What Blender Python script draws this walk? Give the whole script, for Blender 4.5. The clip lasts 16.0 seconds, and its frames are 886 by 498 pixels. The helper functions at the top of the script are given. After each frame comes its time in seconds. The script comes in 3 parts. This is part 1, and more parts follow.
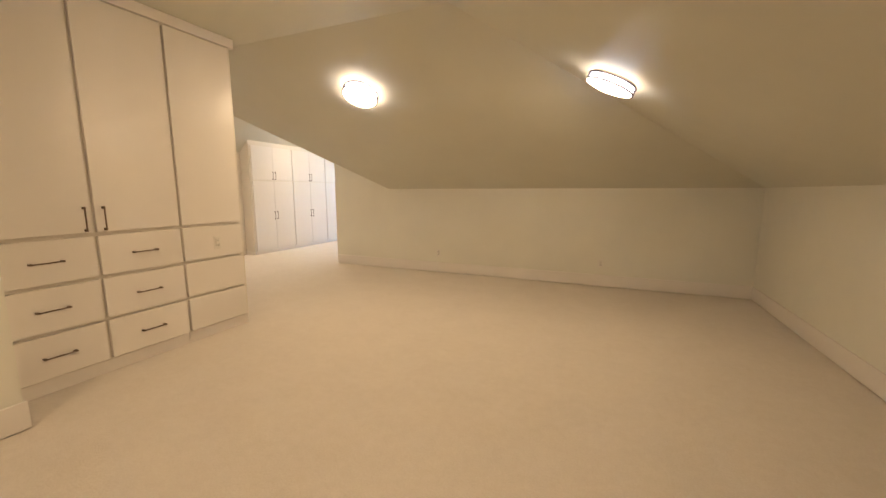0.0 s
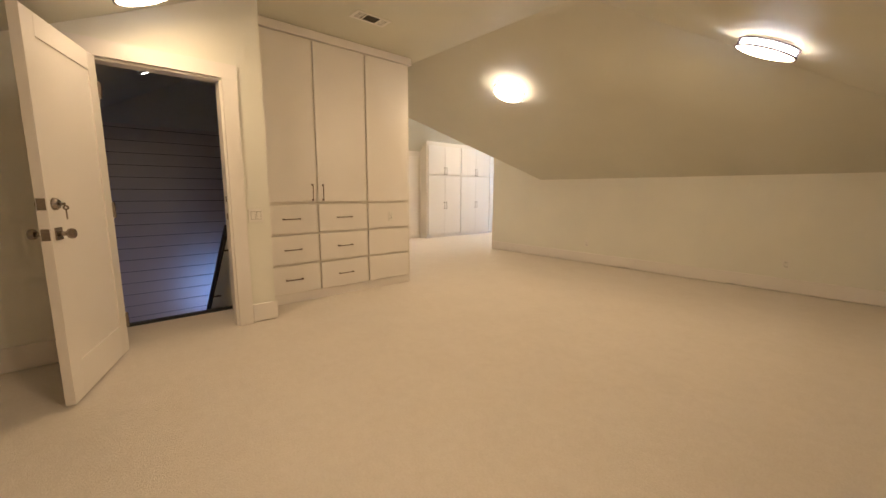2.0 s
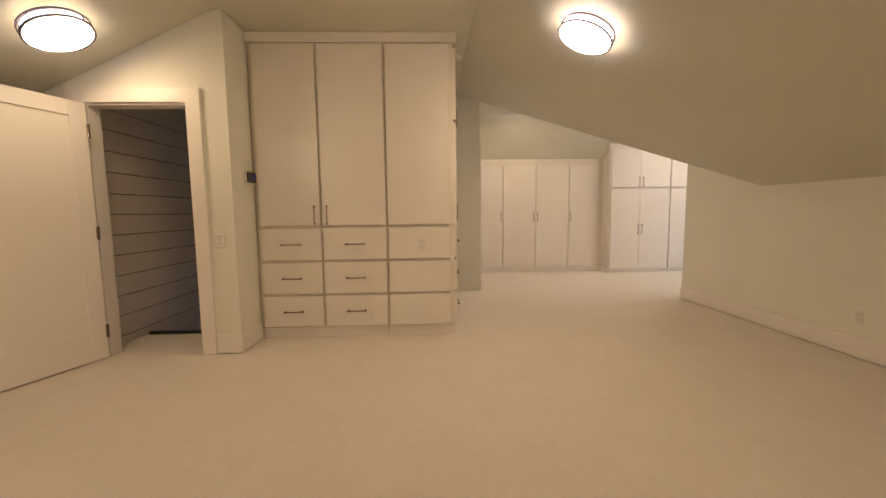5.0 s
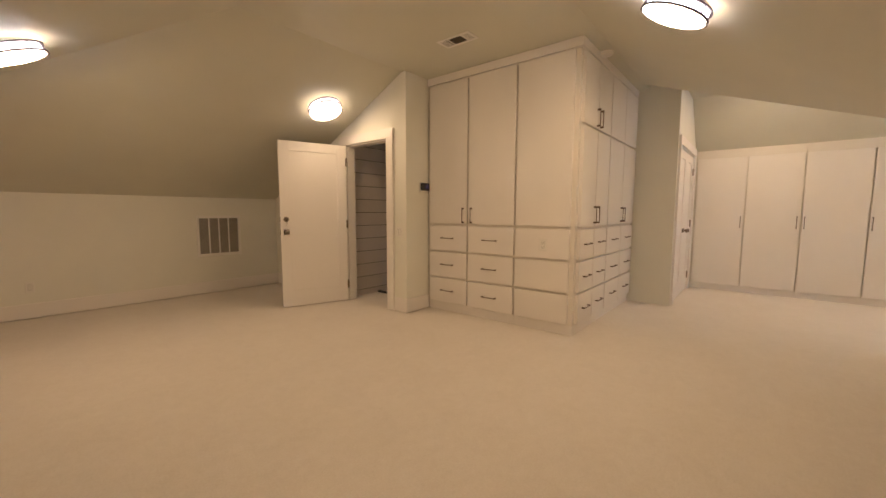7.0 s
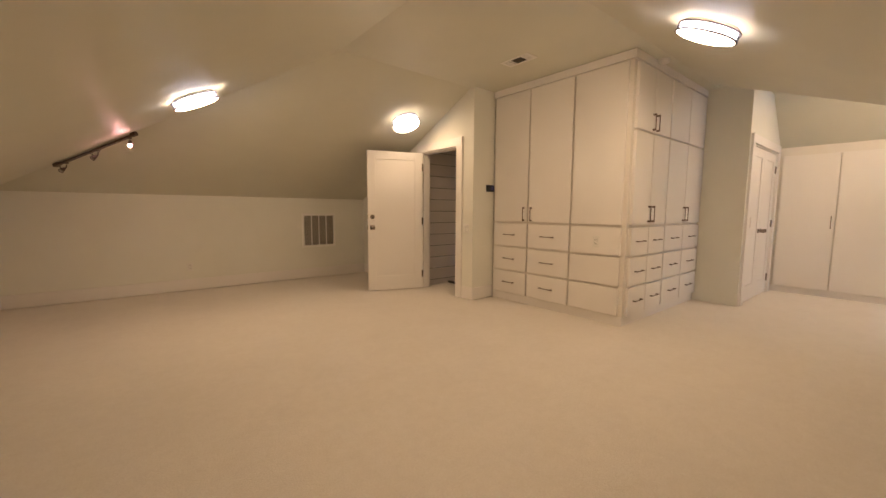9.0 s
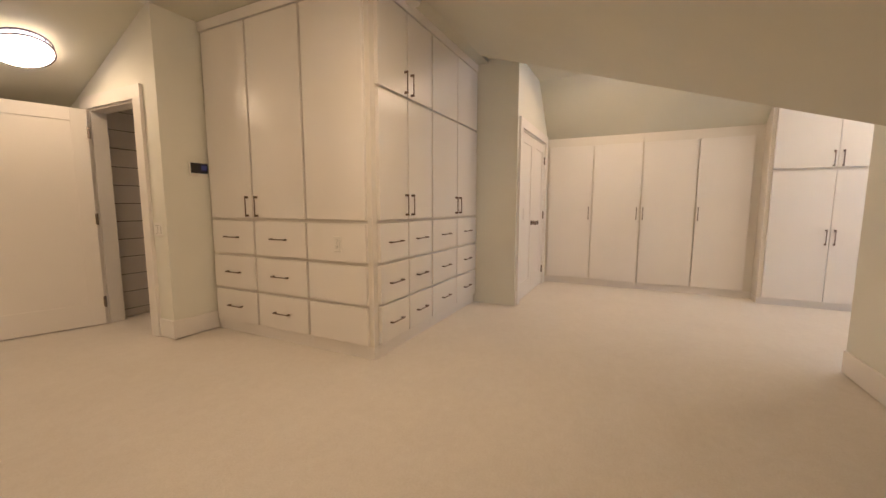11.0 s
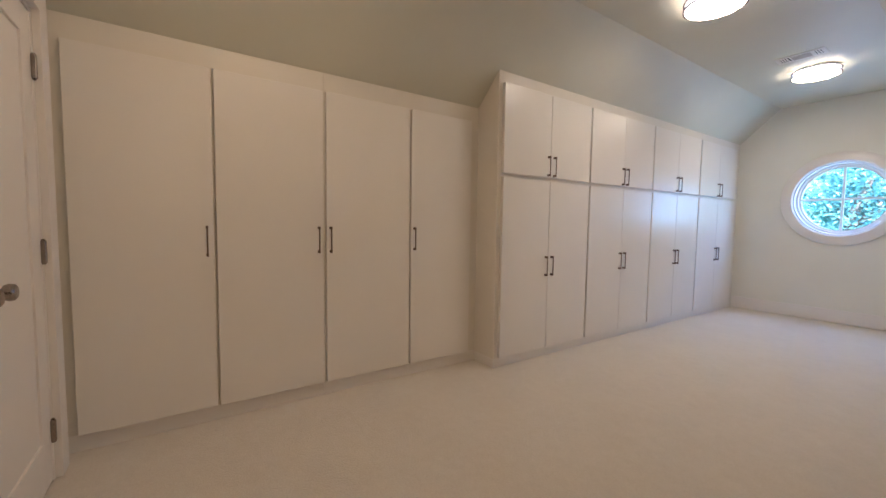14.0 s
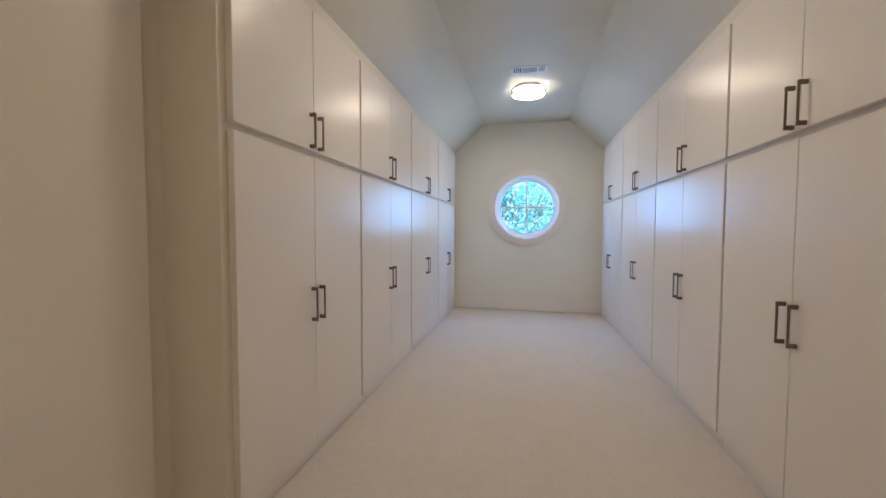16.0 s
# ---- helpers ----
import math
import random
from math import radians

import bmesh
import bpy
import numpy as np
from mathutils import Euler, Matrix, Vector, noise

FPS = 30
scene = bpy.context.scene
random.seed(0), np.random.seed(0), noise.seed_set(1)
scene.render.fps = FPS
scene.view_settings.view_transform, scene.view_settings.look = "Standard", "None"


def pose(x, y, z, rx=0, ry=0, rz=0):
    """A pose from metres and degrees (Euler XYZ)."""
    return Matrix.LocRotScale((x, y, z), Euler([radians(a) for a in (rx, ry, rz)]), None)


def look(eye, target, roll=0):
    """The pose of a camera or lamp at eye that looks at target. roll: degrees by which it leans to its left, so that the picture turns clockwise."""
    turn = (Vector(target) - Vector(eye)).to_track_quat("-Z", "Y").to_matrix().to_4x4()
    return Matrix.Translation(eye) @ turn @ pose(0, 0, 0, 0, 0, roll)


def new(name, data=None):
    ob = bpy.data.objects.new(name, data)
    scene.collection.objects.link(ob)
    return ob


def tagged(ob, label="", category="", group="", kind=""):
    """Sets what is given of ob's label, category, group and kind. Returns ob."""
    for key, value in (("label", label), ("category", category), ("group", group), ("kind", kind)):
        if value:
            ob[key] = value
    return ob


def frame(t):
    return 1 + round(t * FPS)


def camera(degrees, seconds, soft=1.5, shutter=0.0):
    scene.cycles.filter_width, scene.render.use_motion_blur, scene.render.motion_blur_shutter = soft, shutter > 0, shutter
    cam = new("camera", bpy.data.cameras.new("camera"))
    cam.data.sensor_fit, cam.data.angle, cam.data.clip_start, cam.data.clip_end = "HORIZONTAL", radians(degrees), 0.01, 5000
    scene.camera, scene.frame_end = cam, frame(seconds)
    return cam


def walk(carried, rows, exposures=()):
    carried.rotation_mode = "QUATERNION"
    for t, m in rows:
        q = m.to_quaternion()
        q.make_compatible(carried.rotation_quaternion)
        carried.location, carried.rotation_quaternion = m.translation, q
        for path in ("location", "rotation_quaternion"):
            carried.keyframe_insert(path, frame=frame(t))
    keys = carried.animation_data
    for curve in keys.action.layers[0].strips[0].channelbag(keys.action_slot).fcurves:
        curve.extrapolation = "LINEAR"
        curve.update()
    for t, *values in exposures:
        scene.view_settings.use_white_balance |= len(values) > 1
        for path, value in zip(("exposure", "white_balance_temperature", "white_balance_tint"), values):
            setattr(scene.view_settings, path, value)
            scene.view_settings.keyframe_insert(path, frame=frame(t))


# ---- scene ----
cam = camera(98.2, 16.0, soft=1.5)
EXPO = 5.95
PATH = [
    (0, (0.074, 0.323, 1.347), (-0.705, 2.141, 1.05), -0.0),
    (0.5, (0.311, 0.261, 1.229), (-0.897, 1.832, 0.962), -0.8),
    (1, (0.479, 0.182, 1.236), (-0.965, 1.537, 0.953), -0.0),
    (1.5, (0.595, 0.108, 1.182), (-0.886, 1.421, 0.897), 0.1),
    (2, (0.681, 0.131, 1.171), (-0.801, 1.441, 0.875), 0.3),
    (2.5, (0.71, 0.361, 1.14), (-0.782, 1.661, 0.849), -0.1),
    (3, (0.7, 0.785, 1.145), (-0.917, 1.933, 0.879), -0.4),
    (5.3, (0.206, 3.154, 1.174), (-1.779, 3.017, 0.971), -0.4),
    (5.5, (0.146, 3.353, 1.209), (-1.822, 3.075, 0.994), -0.2),
    (6, (0.047, 3.777, 1.174), (-1.837, 3.136, 0.974), -0.2),
    (6.5, (0.099, 4.09, 1.199), (-1.626, 3.098, 0.999), -0.0),
    (7, (0.269, 4.389, 1.193), (-1.273, 3.13, 1.001), 0.2),
    (7.5, (0.466, 4.64, 1.177), (-0.89, 3.181, 0.992), 0.3),
    (8, (0.666, 4.816, 1.203), (-0.56, 3.249, 1.006), 0.3),
    (8.2, (0.703, 4.903, 1.206), (-0.489, 3.309, 1.005), 0.4),
    (10.3, (-0.205, 4.870, 1.166), (-1.792, 3.672, 0.943), 0.2),
    (10.5, (-0.420, 4.862, 1.170), (-2.063, 3.746, 0.939), 0.2),
    (11, (-1.028, 4.755, 1.166), (-2.813, 3.882, 0.941), 0.1),
    (11.5, (-1.629, 4.650, 1.168), (-3.514, 4.021, 0.940), 0.2),
    (12, (-2.310, 4.408, 1.160), (-4.278, 4.123, 0.950), 0.5),
    (12.5, (-2.880, 4.258, 1.174), (-4.871, 4.251, 0.991), 0.6),
    (13, (-3.432, 4.128, 1.186), (-5.390, 4.496, 1.010), 0.6),
    (13.5, (-3.971, 4.061, 1.177), (-5.819, 4.811, 1.026), 0.5),
    (14, (-4.444, 4.091, 1.176), (-6.101, 5.204, 1.046), 0.8),
    (14.5, (-4.885, 4.183, 1.167), (-6.236, 5.655, 1.065), 0.6),
    (15, (-5.215, 4.363, 1.195), (-6.21, 6.095, 1.091), 0.4),
    (15.5, (-5.489, 4.657, 1.21), (-6.117, 6.553, 1.111), 0.4),
    (16, (-5.678, 4.964, 1.187), (-6.100, 6.917, 1.097), 0.2),
]
walk(cam, [(t, look(eye, target, roll)) for t, eye, target, roll in PATH],
     exposures=[(0.0, EXPO + 0.06, 5310, 11), (1.0, EXPO + 0.01, 5310, 11), (3.0, EXPO + 0.0, 5280, 12), (5.5, EXPO - 0.3, 5330, 14), (7.0, EXPO - 0.25, 5390, 16), (8.2, EXPO - 0.12, 5350, 16), (10.5, EXPO - 0.14, 5170, 15), (12.5, EXPO - 0.34, 5000, 15), (13.5, EXPO - 0.58, 5010, 15), (14.0, EXPO - 0.94, 5110, 15), (14.5, EXPO - 1.04, 5090, 14), (16.0, EXPO - 1.1, 5060, 13)])

# ---- world and light ----
LAMP_COLOUR = (1.0, 0.64, 0.30)
LAMP_POWER = 0.85
world = bpy.data.worlds.new("sky")
scene.world = world
world.use_nodes = True
wn = world.node_tree.nodes
sky = wn.new("ShaderNodeTexSky")
sky.sky_type = "NISHITA"
sky.sun_disc = False
sky.sun_elevation = radians(37)
sky.sun_rotation = radians(135)
tint = wn.new("ShaderNodeMix")
tint.data_type, tint.blend_type = "RGBA", "MULTIPLY"
tint.inputs["Factor"].default_value = 1.0
tint.inputs["B"].default_value = (0.62, 0.92, 1.0, 1)
world.node_tree.links.new(sky.outputs[0], tint.inputs["A"])
world.node_tree.links.new(tint.outputs["Result"], wn["Background"].inputs[0])
wn["Background"].inputs[1].default_value = 0.12
sun_data = bpy.data.lights.new("sun", "SUN")
sun_data.energy, sun_data.angle, sun_data.color = 2.5, radians(0.5), (1.0, 0.97, 0.92)
sun = new("sun", sun_data)
sun.matrix_world = look((20, -10, 28), (-6, 16, 0))
sky_data = bpy.data.lights.new("window_daylight", "AREA")      # daylight in the round window's opening
sky_data.shape, sky_data.size, sky_data.energy, sky_data.color = "DISK", 0.74, 0.26, (0.37, 0.57, 1.0)
daylight = new("window_daylight", sky_data)
daylight.matrix_world = look((-5.675, 10.93, 1.557), (-5.675, 5.0, 1.557))


# ---- materials ----
def material(name, colour, rough=0.5, metal=0.0, spec=0.5):
    m = bpy.data.materials.new(name)
    m.use_nodes = True
    b = m.node_tree.nodes["Principled BSDF"]
    b.inputs["Base Color"].default_value = (*colour, 1)
    b.inputs["Roughness"].default_value = rough
    b.inputs["Metallic"].default_value = metal
    b.inputs["Specular IOR Level"].default_value = spec
    return m, m.node_tree.nodes, m.node_tree.links, b


def noise_node(n, l, scale, detail=4.0, rough=0.55):
    c = n.new("ShaderNodeTexCoord")
    t = n.new("ShaderNodeTexNoise")
    t.inputs["Scale"].default_value, t.inputs["Detail"].default_value = scale, detail
    t.inputs["Roughness"].default_value = rough
    l.new(c.outputs["Object"], t.inputs["Vector"])
    return t


def ramp_node(n, l, source, stops):
    r = n.new("ShaderNodeValToRGB")
    e = r.color_ramp.elements
    while len(e) < len(stops):
        e.new(0.5)
    for k, (p, c) in zip(e, stops):
        k.position, k.color = p, (*c, 1)
    l.new(source, r.inputs["Fac"])
    return r


def bump_node(n, l, b, heights, distance, strength=1.0):
    """Relief from a sum of (socket, weight)."""
    total = None
    for s, w in heights:
        m = n.new("ShaderNodeMath")
        m.operation = "MULTIPLY"
        m.inputs[1].default_value = w
        l.new(s, m.inputs[0])
        if total is None:
            total = m
        else:
            a = n.new("ShaderNodeMath")
            a.operation = "ADD"
            l.new(total.outputs[0], a.inputs[0])
            l.new(m.outputs[0], a.inputs[1])
            total = a
    u = n.new("ShaderNodeBump")
    u.inputs["Distance"].default_value, u.inputs["Strength"].default_value = distance, strength
    l.new(total.outputs[0], u.inputs["Height"])
    l.new(u.outputs[0], b.inputs["Normal"])


def painted(name, colour, rough, grain=0.0006, scale=260.0, patch=0.03):
    """Rolled or brushed paint: fine orange-peel relief and faint wide mottling."""
    m, n, l, b = material(name, colour, rough)
    wide = noise_node(n, l, 1.3, 5.0)
    fine = noise_node(n, l, scale, 2.0)
    lo = tuple(c * (1 - patch) for c in colour)
    hi = tuple(min(0.9, c * (1 + patch)) for c in colour)
    r = ramp_node(n, l, wide.outputs["Fac"], [(0.3, lo), (0.7, hi)])
    l.new(r.outputs[0], b.inputs["Base Color"])
    g = n.new("ShaderNodeMapRange")
    g.inputs["To Min"].default_value, g.inputs["To Max"].default_value = rough * 0.95, rough * 1.06
    mid = noise_node(n, l, 9.0, 3.0)
    l.new(mid.outputs["Fac"], g.inputs["Value"])
    l.new(g.outputs[0], b.inputs["Roughness"])
    bump_node(n, l, b, [(fine.outputs["Fac"], 1.0)], grain)
    return m


def carpet_material():
    m, n, l, b = material("cut_pile_carpet", (0.62, 0.56, 0.48), 0.95, spec=0.1)
    fibre = noise_node(n, l, 420.0, 3.0, 0.7)
    tuft = noise_node(n, l, 95.0, 3.0, 0.65)
    wide = noise_node(n, l, 3.2, 6.0, 0.62)
    c = ramp_node(n, l, tuft.outputs["Fac"], [(0.2, (0.73, 0.665, 0.585)), (0.55, (0.80, 0.74, 0.665)), (0.85, (0.84, 0.785, 0.715))])
    mid = noise_node(n, l, 17.0, 5.0, 0.68)
    spread = n.new("ShaderNodeMix")
    spread.inputs["Factor"].default_value = 0.55
    l.new(wide.outputs["Fac"], spread.inputs["A"])
    l.new(mid.outputs["Fac"], spread.inputs["B"])
    w = ramp_node(n, l, spread.outputs["Result"], [(0.38, (0.938, 0.932, 0.92)), (0.60, (1.0, 1.0, 1.0))])
    x = n.new("ShaderNodeMix")
    x.data_type, x.blend_type = "RGBA", "MULTIPLY"
    x.inputs["Factor"].default_value = 1.0
    l.new(c.outputs[0], x.inputs["A"])
    l.new(w.outputs[0], x.inputs["B"])
    l.new(x.outputs["Result"], b.inputs["Base Color"])
    b.inputs["Sheen Weight"].default_value = 0.25
    b.inputs["Sheen Roughness"].default_value = 0.6
    bump_node(n, l, b, [(fibre.outputs["Fac"], 0.6), (tuft.outputs["Fac"], 1.0), (mid.outputs["Fac"], 0.8), (wide.outputs["Fac"], 0.7)], 0.005)
    return m


def metal_material(name, colour, rough):
    m, n, l, b = material(name, colour, rough, 1.0)
    t = noise_node(n, l, 120.0, 3.0)
    r = ramp_node(n, l, t.outputs["Fac"], [(0.3, tuple(c * 0.8 for c in colour)), (0.7, colour)])
    l.new(r.outputs[0], b.inputs["Base Color"])
    return m


def emitting(name, colour, strength, base=(0.85, 0.85, 0.82)):
    m = bpy.data.materials.new(name)
    m.use_nodes = True
    b = m.node_tree.nodes["Principled BSDF"]
    b.inputs["Base Color"].default_value = (*base, 1)
    b.inputs["Roughness"].default_value = 0.5
    b.inputs["Emission Color"].default_value = (*colour, 1)
    b.inputs["Emission Strength"].default_value = strength
    return m


WALL = painted("eggshell_wall_paint", (0.79, 0.782, 0.705), 0.6)
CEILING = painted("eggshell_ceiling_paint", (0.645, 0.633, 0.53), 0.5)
TRIM = painted("semi_gloss_trim_paint", (0.83, 0.795, 0.755), 0.32, 0.0003, 120.0, 0.015)
CABINET = painted("satin_cabinet_lacquer", (0.815, 0.78, 0.735), 0.29, 0.0002, 90.0, 0.02)
# cabinet colour darkened for the face frame: shade of the door gaps painted in
FRAME_SHADED = painted("cabinet_frame_gap_shade", (0.77, 0.73, 0.66), 0.4, 0.0002, 90.0, 0.02)
CARPET = carpet_material()
BRONZE = metal_material("dark_bronze", (0.23, 0.17, 0.135), 0.4)
NICKEL = metal_material("brushed_nickel", (0.34, 0.29, 0.25), 0.26)
STEEL = metal_material("lamp_band_nickel", (0.20, 0.165, 0.16), 0.5)
BAND = metal_material("lamp_band_metal", (0.12, 0.095, 0.105), 0.55)
BLACK = painted("black_painted_metal", (0.012, 0.012, 0.014), 0.4, 0.0002, 150.0)
PLASTIC = painted("white_plastic", (0.80, 0.78, 0.73), 0.35, 0.0001, 200.0, 0.01)
DARK_PLASTIC = painted("dark_plastic", (0.03, 0.03, 0.03), 0.25, 0.0001, 200.0)
DUCT = painted("dark_duct", (0.05, 0.042, 0.036), 0.7)
GRILLE_WHITE = painted("white_grille_enamel", (0.86, 0.84, 0.80), 0.4, 0.0002, 200.0, 0.01)
SLAT = painted("grey_enamel_slats", (0.50, 0.47, 0.42), 0.5, 0.0002, 200.0, 0.04)
FILTER_AND_GAP = painted("grey_filter_and_gap_shade", (0.32, 0.30, 0.27), 0.9, 0.002, 300.0, 0.1)
SHIPLAP = painted("shiplap_paint", (0.75, 0.69, 0.63), 0.45, 0.0004, 60.0, 0.03)
GAP = painted("shiplap_backing", (0.16, 0.14, 0.13), 0.8)
WINDOW_PAINT = painted("window_paint", (0.80, 0.80, 0.80), 0.3, 0.0002, 120.0, 0.01)
SIDE_COLOUR = (1.0, 0.90, 0.82)
DIFFUSER = emitting("lit_lamp_glass", LAMP_COLOUR, LAMP_POWER * 1.15)
DIFFUSER_EAST = emitting("softer_lit_lamp_glass", LAMP_COLOUR, LAMP_POWER * 0.85)
DIFFUSER_WING = emitting("cooler_lit_lamp_glass", (1.0, 0.71, 0.395), LAMP_POWER * 1.4)
DIFFUSER_NEAR = emitting("warmer_lit_lamp_glass", LAMP_COLOUR, LAMP_POWER * 1.25)
DIFFUSER_DIM = emitting("dimmer_lit_lamp_glass", LAMP_COLOUR, LAMP_POWER * 0.62)
SIDE_GLASS = emitting("lit_lamp_side_glass", SIDE_COLOUR, LAMP_POWER * 0.24)
SIDE_DIM = emitting("dimmer_lit_side_glass", SIDE_COLOUR, LAMP_POWER * 0.09)
SCREEN = emitting("thermostat_screen", (0.22, 0.22, 0.75), 0.0012, (0.03, 0.03, 0.04))
SPOT_GLOW = emitting("lit_spot_bulb", (1.0, 0.42, 0.30), 6.0)
CAN_GLOW = emitting("recessed_bulb", (1.0, 0.8, 0.6), 0.2)
DEAD_BULB = material("unlit_spot_glass", (0.4, 0.38, 0.36), 0.15)[0]
BARK = painted("bark", (0.10, 0.075, 0.055), 0.9, 0.01, 30.0, 0.3)
GRASS = painted("lawn", (0.06, 0.10, 0.03), 0.95, 0.02, 20.0, 0.3)


def leaf_material():
    m, n, l, b = material("leaf", (0.07, 0.12, 0.04), 0.45)
    g = n.new("ShaderNodeNewGeometry")
    r = ramp_node(n, l, g.outputs["Random Per Island"], [(0.0, (0.11, 0.21, 0.18)), (0.5, (0.15, 0.28, 0.25)), (1.0, (0.20, 0.34, 0.31))])
    l.new(r.outputs[0], b.inputs["Base Color"])
    t = n.new("ShaderNodeBsdfTranslucent")
    l.new(r.outputs[0], t.inputs["Color"])
    x = n.new("ShaderNodeMixShader")
    x.inputs[0].default_value = 0.6
    out = n["Material Output"]
    l.new(b.outputs[0], x.inputs[1])
    l.new(t.outputs[0], x.inputs[2])
    l.new(x.outputs[0], out.inputs["Surface"])
    return m


LEAF = leaf_material()
GLASS, gn, gl, gb = material("window_glass", (1, 1, 1), 0.02)
clear, shine, mixer, edge = gn.new("ShaderNodeBsdfTransparent"), gn.new("ShaderNodeBsdfGlossy"), gn.new("ShaderNodeMixShader"), gn.new("ShaderNodeFresnel")
shine.inputs["Roughness"].default_value = 0.02
edge.inputs["IOR"].default_value = 1.35
gl.new(edge.outputs[0], mixer.inputs[0])
gl.new(clear.outputs[0], mixer.inputs[1])
gl.new(shine.outputs[0], mixer.inputs[2])
gl.new(mixer.outputs[0], gn["Material Output"].inputs["Surface"])


# ---- mesh helpers ----
def mesh_of(bm, name, mat):
    bmesh.ops.recalc_face_normals(bm, faces=bm.faces)
    me = bpy.data.meshes.new(name)
    bm.to_mesh(me)
    bm.free()
    me.materials.append(mat)
    return me


def part(name, bm, mat, parent=None, label="", smooth=False):
    """One mesh object from a bmesh, under a thing or a part."""
    me = mesh_of(bm, name, mat)
    if smooth:
        me.shade_smooth()
        me.set_sharp_from_angle(angle=radians(35))
    ob = new(name, me)
    if parent is not None:
        ob.parent = parent
    if label:
        ob["label"] = label
    return ob


def box(bm, lo, hi, bevel=0.0, segments=1):
    x0, y0, z0 = (min(a, b) for a, b in zip(lo, hi))
    x1, y1, z1 = (max(a, b) for a, b in zip(lo, hi))
    v = [bm.verts.new(p) for p in ((x0, y0, z0), (x1, y0, z0), (x1, y1, z0), (x0, y1, z0), (x0, y0, z1), (x1, y0, z1), (x1, y1, z1), (x0, y1, z1))]
    f = [bm.faces.new([v[i] for i in q]) for q in ((0, 3, 2, 1), (4, 5, 6, 7), (0, 1, 5, 4), (1, 2, 6, 5), (2, 3, 7, 6), (3, 0, 4, 7))]
    if bevel:
        edges = list({e for g in f for e in g.edges})
        bmesh.ops.bevel(bm, geom=edges, offset=bevel, segments=segments, affect="EDGES", profile=0.5)
    return bm


def boxes(*items, bevel=0.0, segments=1):
    bm = bmesh.new()
    for lo, hi in items:
        box(bm, lo, hi, bevel, segments)
    return bm


def prism(points, shift):
    """A closed solid from a flat polygon, pushed along shift."""
    bm = bmesh.new()
    a = [bm.verts.new(p) for p in points]
    b = [bm.verts.new(Vector(p) + Vector(shift)) for p in points]
    bm.faces.new(a)
    bm.faces.new(b[::-1])
    for i in range(len(a)):
        j = (i + 1) % len(a)
        bm.faces.new((a[i], a[j], b[j], b[i]))
    return bm


def lathe(bm, profile, steps=48, m=None, closed=False):
    """Turn a list of (radius, height) round z; m places it."""
    m = m or Matrix()
    rings = []
    for r, h in profile:
        if r < 1e-6:
            rings.append([bm.verts.new(m @ Vector((0, 0, h)))])
        else:
            rings.append([bm.verts.new(m @ Vector((r * math.cos(a), r * math.sin(a), h))) for a in (2 * math.pi * i / steps for i in range(steps))])
    pairs = list(zip(rings, rings[1:]))
    if closed:
        pairs.append((rings[-1], rings[0]))
    for a, b in pairs:
        for i in range(steps):
            j = (i + 1) % steps
            q = [a[i % len(a)], a[j % len(a)], b[j % len(b)], b[i % len(b)]]
            q = list(dict.fromkeys(q))
            if len(q) > 2:
                bm.faces.new(q)
    return bm


def rod(bm, a, b, r, steps=12):
    a, b = Vector(a), Vector(b)
    d = b - a
    m = Matrix.Translation(a) @ d.to_track_quat("Z", "Y").to_matrix().to_4x4()
    return lathe(bm, [(0, 0), (r, 0), (r, d.length), (0, d.length)], steps, m)


def thing(name, label, category, m=None, group="", kind=""):
    e = new(name)
    e.empty_display_size = 0.1
    if m is not None:
        e.matrix_world = m
    return tagged(e, label, category, group, kind)


def structure(name, bm, mat, label, category):
    return tagged(part(name, bm, mat), label, category, kind="structure")


# ---- plan ----
H = 2.76                       # flat ceiling
KNEE = 1.39                    # top of the low walls
NORTH, SOUTH, EAST = 6.149, -1.766, 1.80
FLAT_N, FLAT_S, FLAT_E = 3.22, 1.18, -1.13
PITCH = (H - KNEE) / (NORTH - FLAT_N)
DOOR_X = -2.91                 # wall with the stair door
POST_Y = 1.245
CAB_X, CAB_Y = -3.30, 3.075    # corner of the built-in block
PILLAR_X, WING_Y = -5.324, 3.576
CLOSET_X, ROW_X, ROW_R = -7.005, -6.757, -4.612
FAR = 10.85
HW = 2.80                      # flat ceiling of the wing
WING_L, WING_R, WING_PITCH, WING_PITCH_R = -6.32, -5.09, 0.94, 0.86
KNEE_END = -4.580
T = 0.12


def wing_right(x):
    return HW - WING_PITCH_R * (x - WING_R)


def wing_left(x):
    return HW - WING_PITCH * (WING_L - x)


# ---- floor ----
structure("floor", boxes(((-3.05, SOUTH - T, -0.25), (EAST + T, NORTH + T, 0)), ((-7.75, 2.36, -0.25), (-3.05, FAR + T, 0)), ((-3.9, POST_Y - 0.1, -0.25), (-3.05, 2.36, 0)), ((-3.49, 0.02, -0.25), (-3.05, POST_Y - 0.1, 0))),
          CARPET, "cream cut-pile carpet, wall to wall, lightly trodden", "carpet")

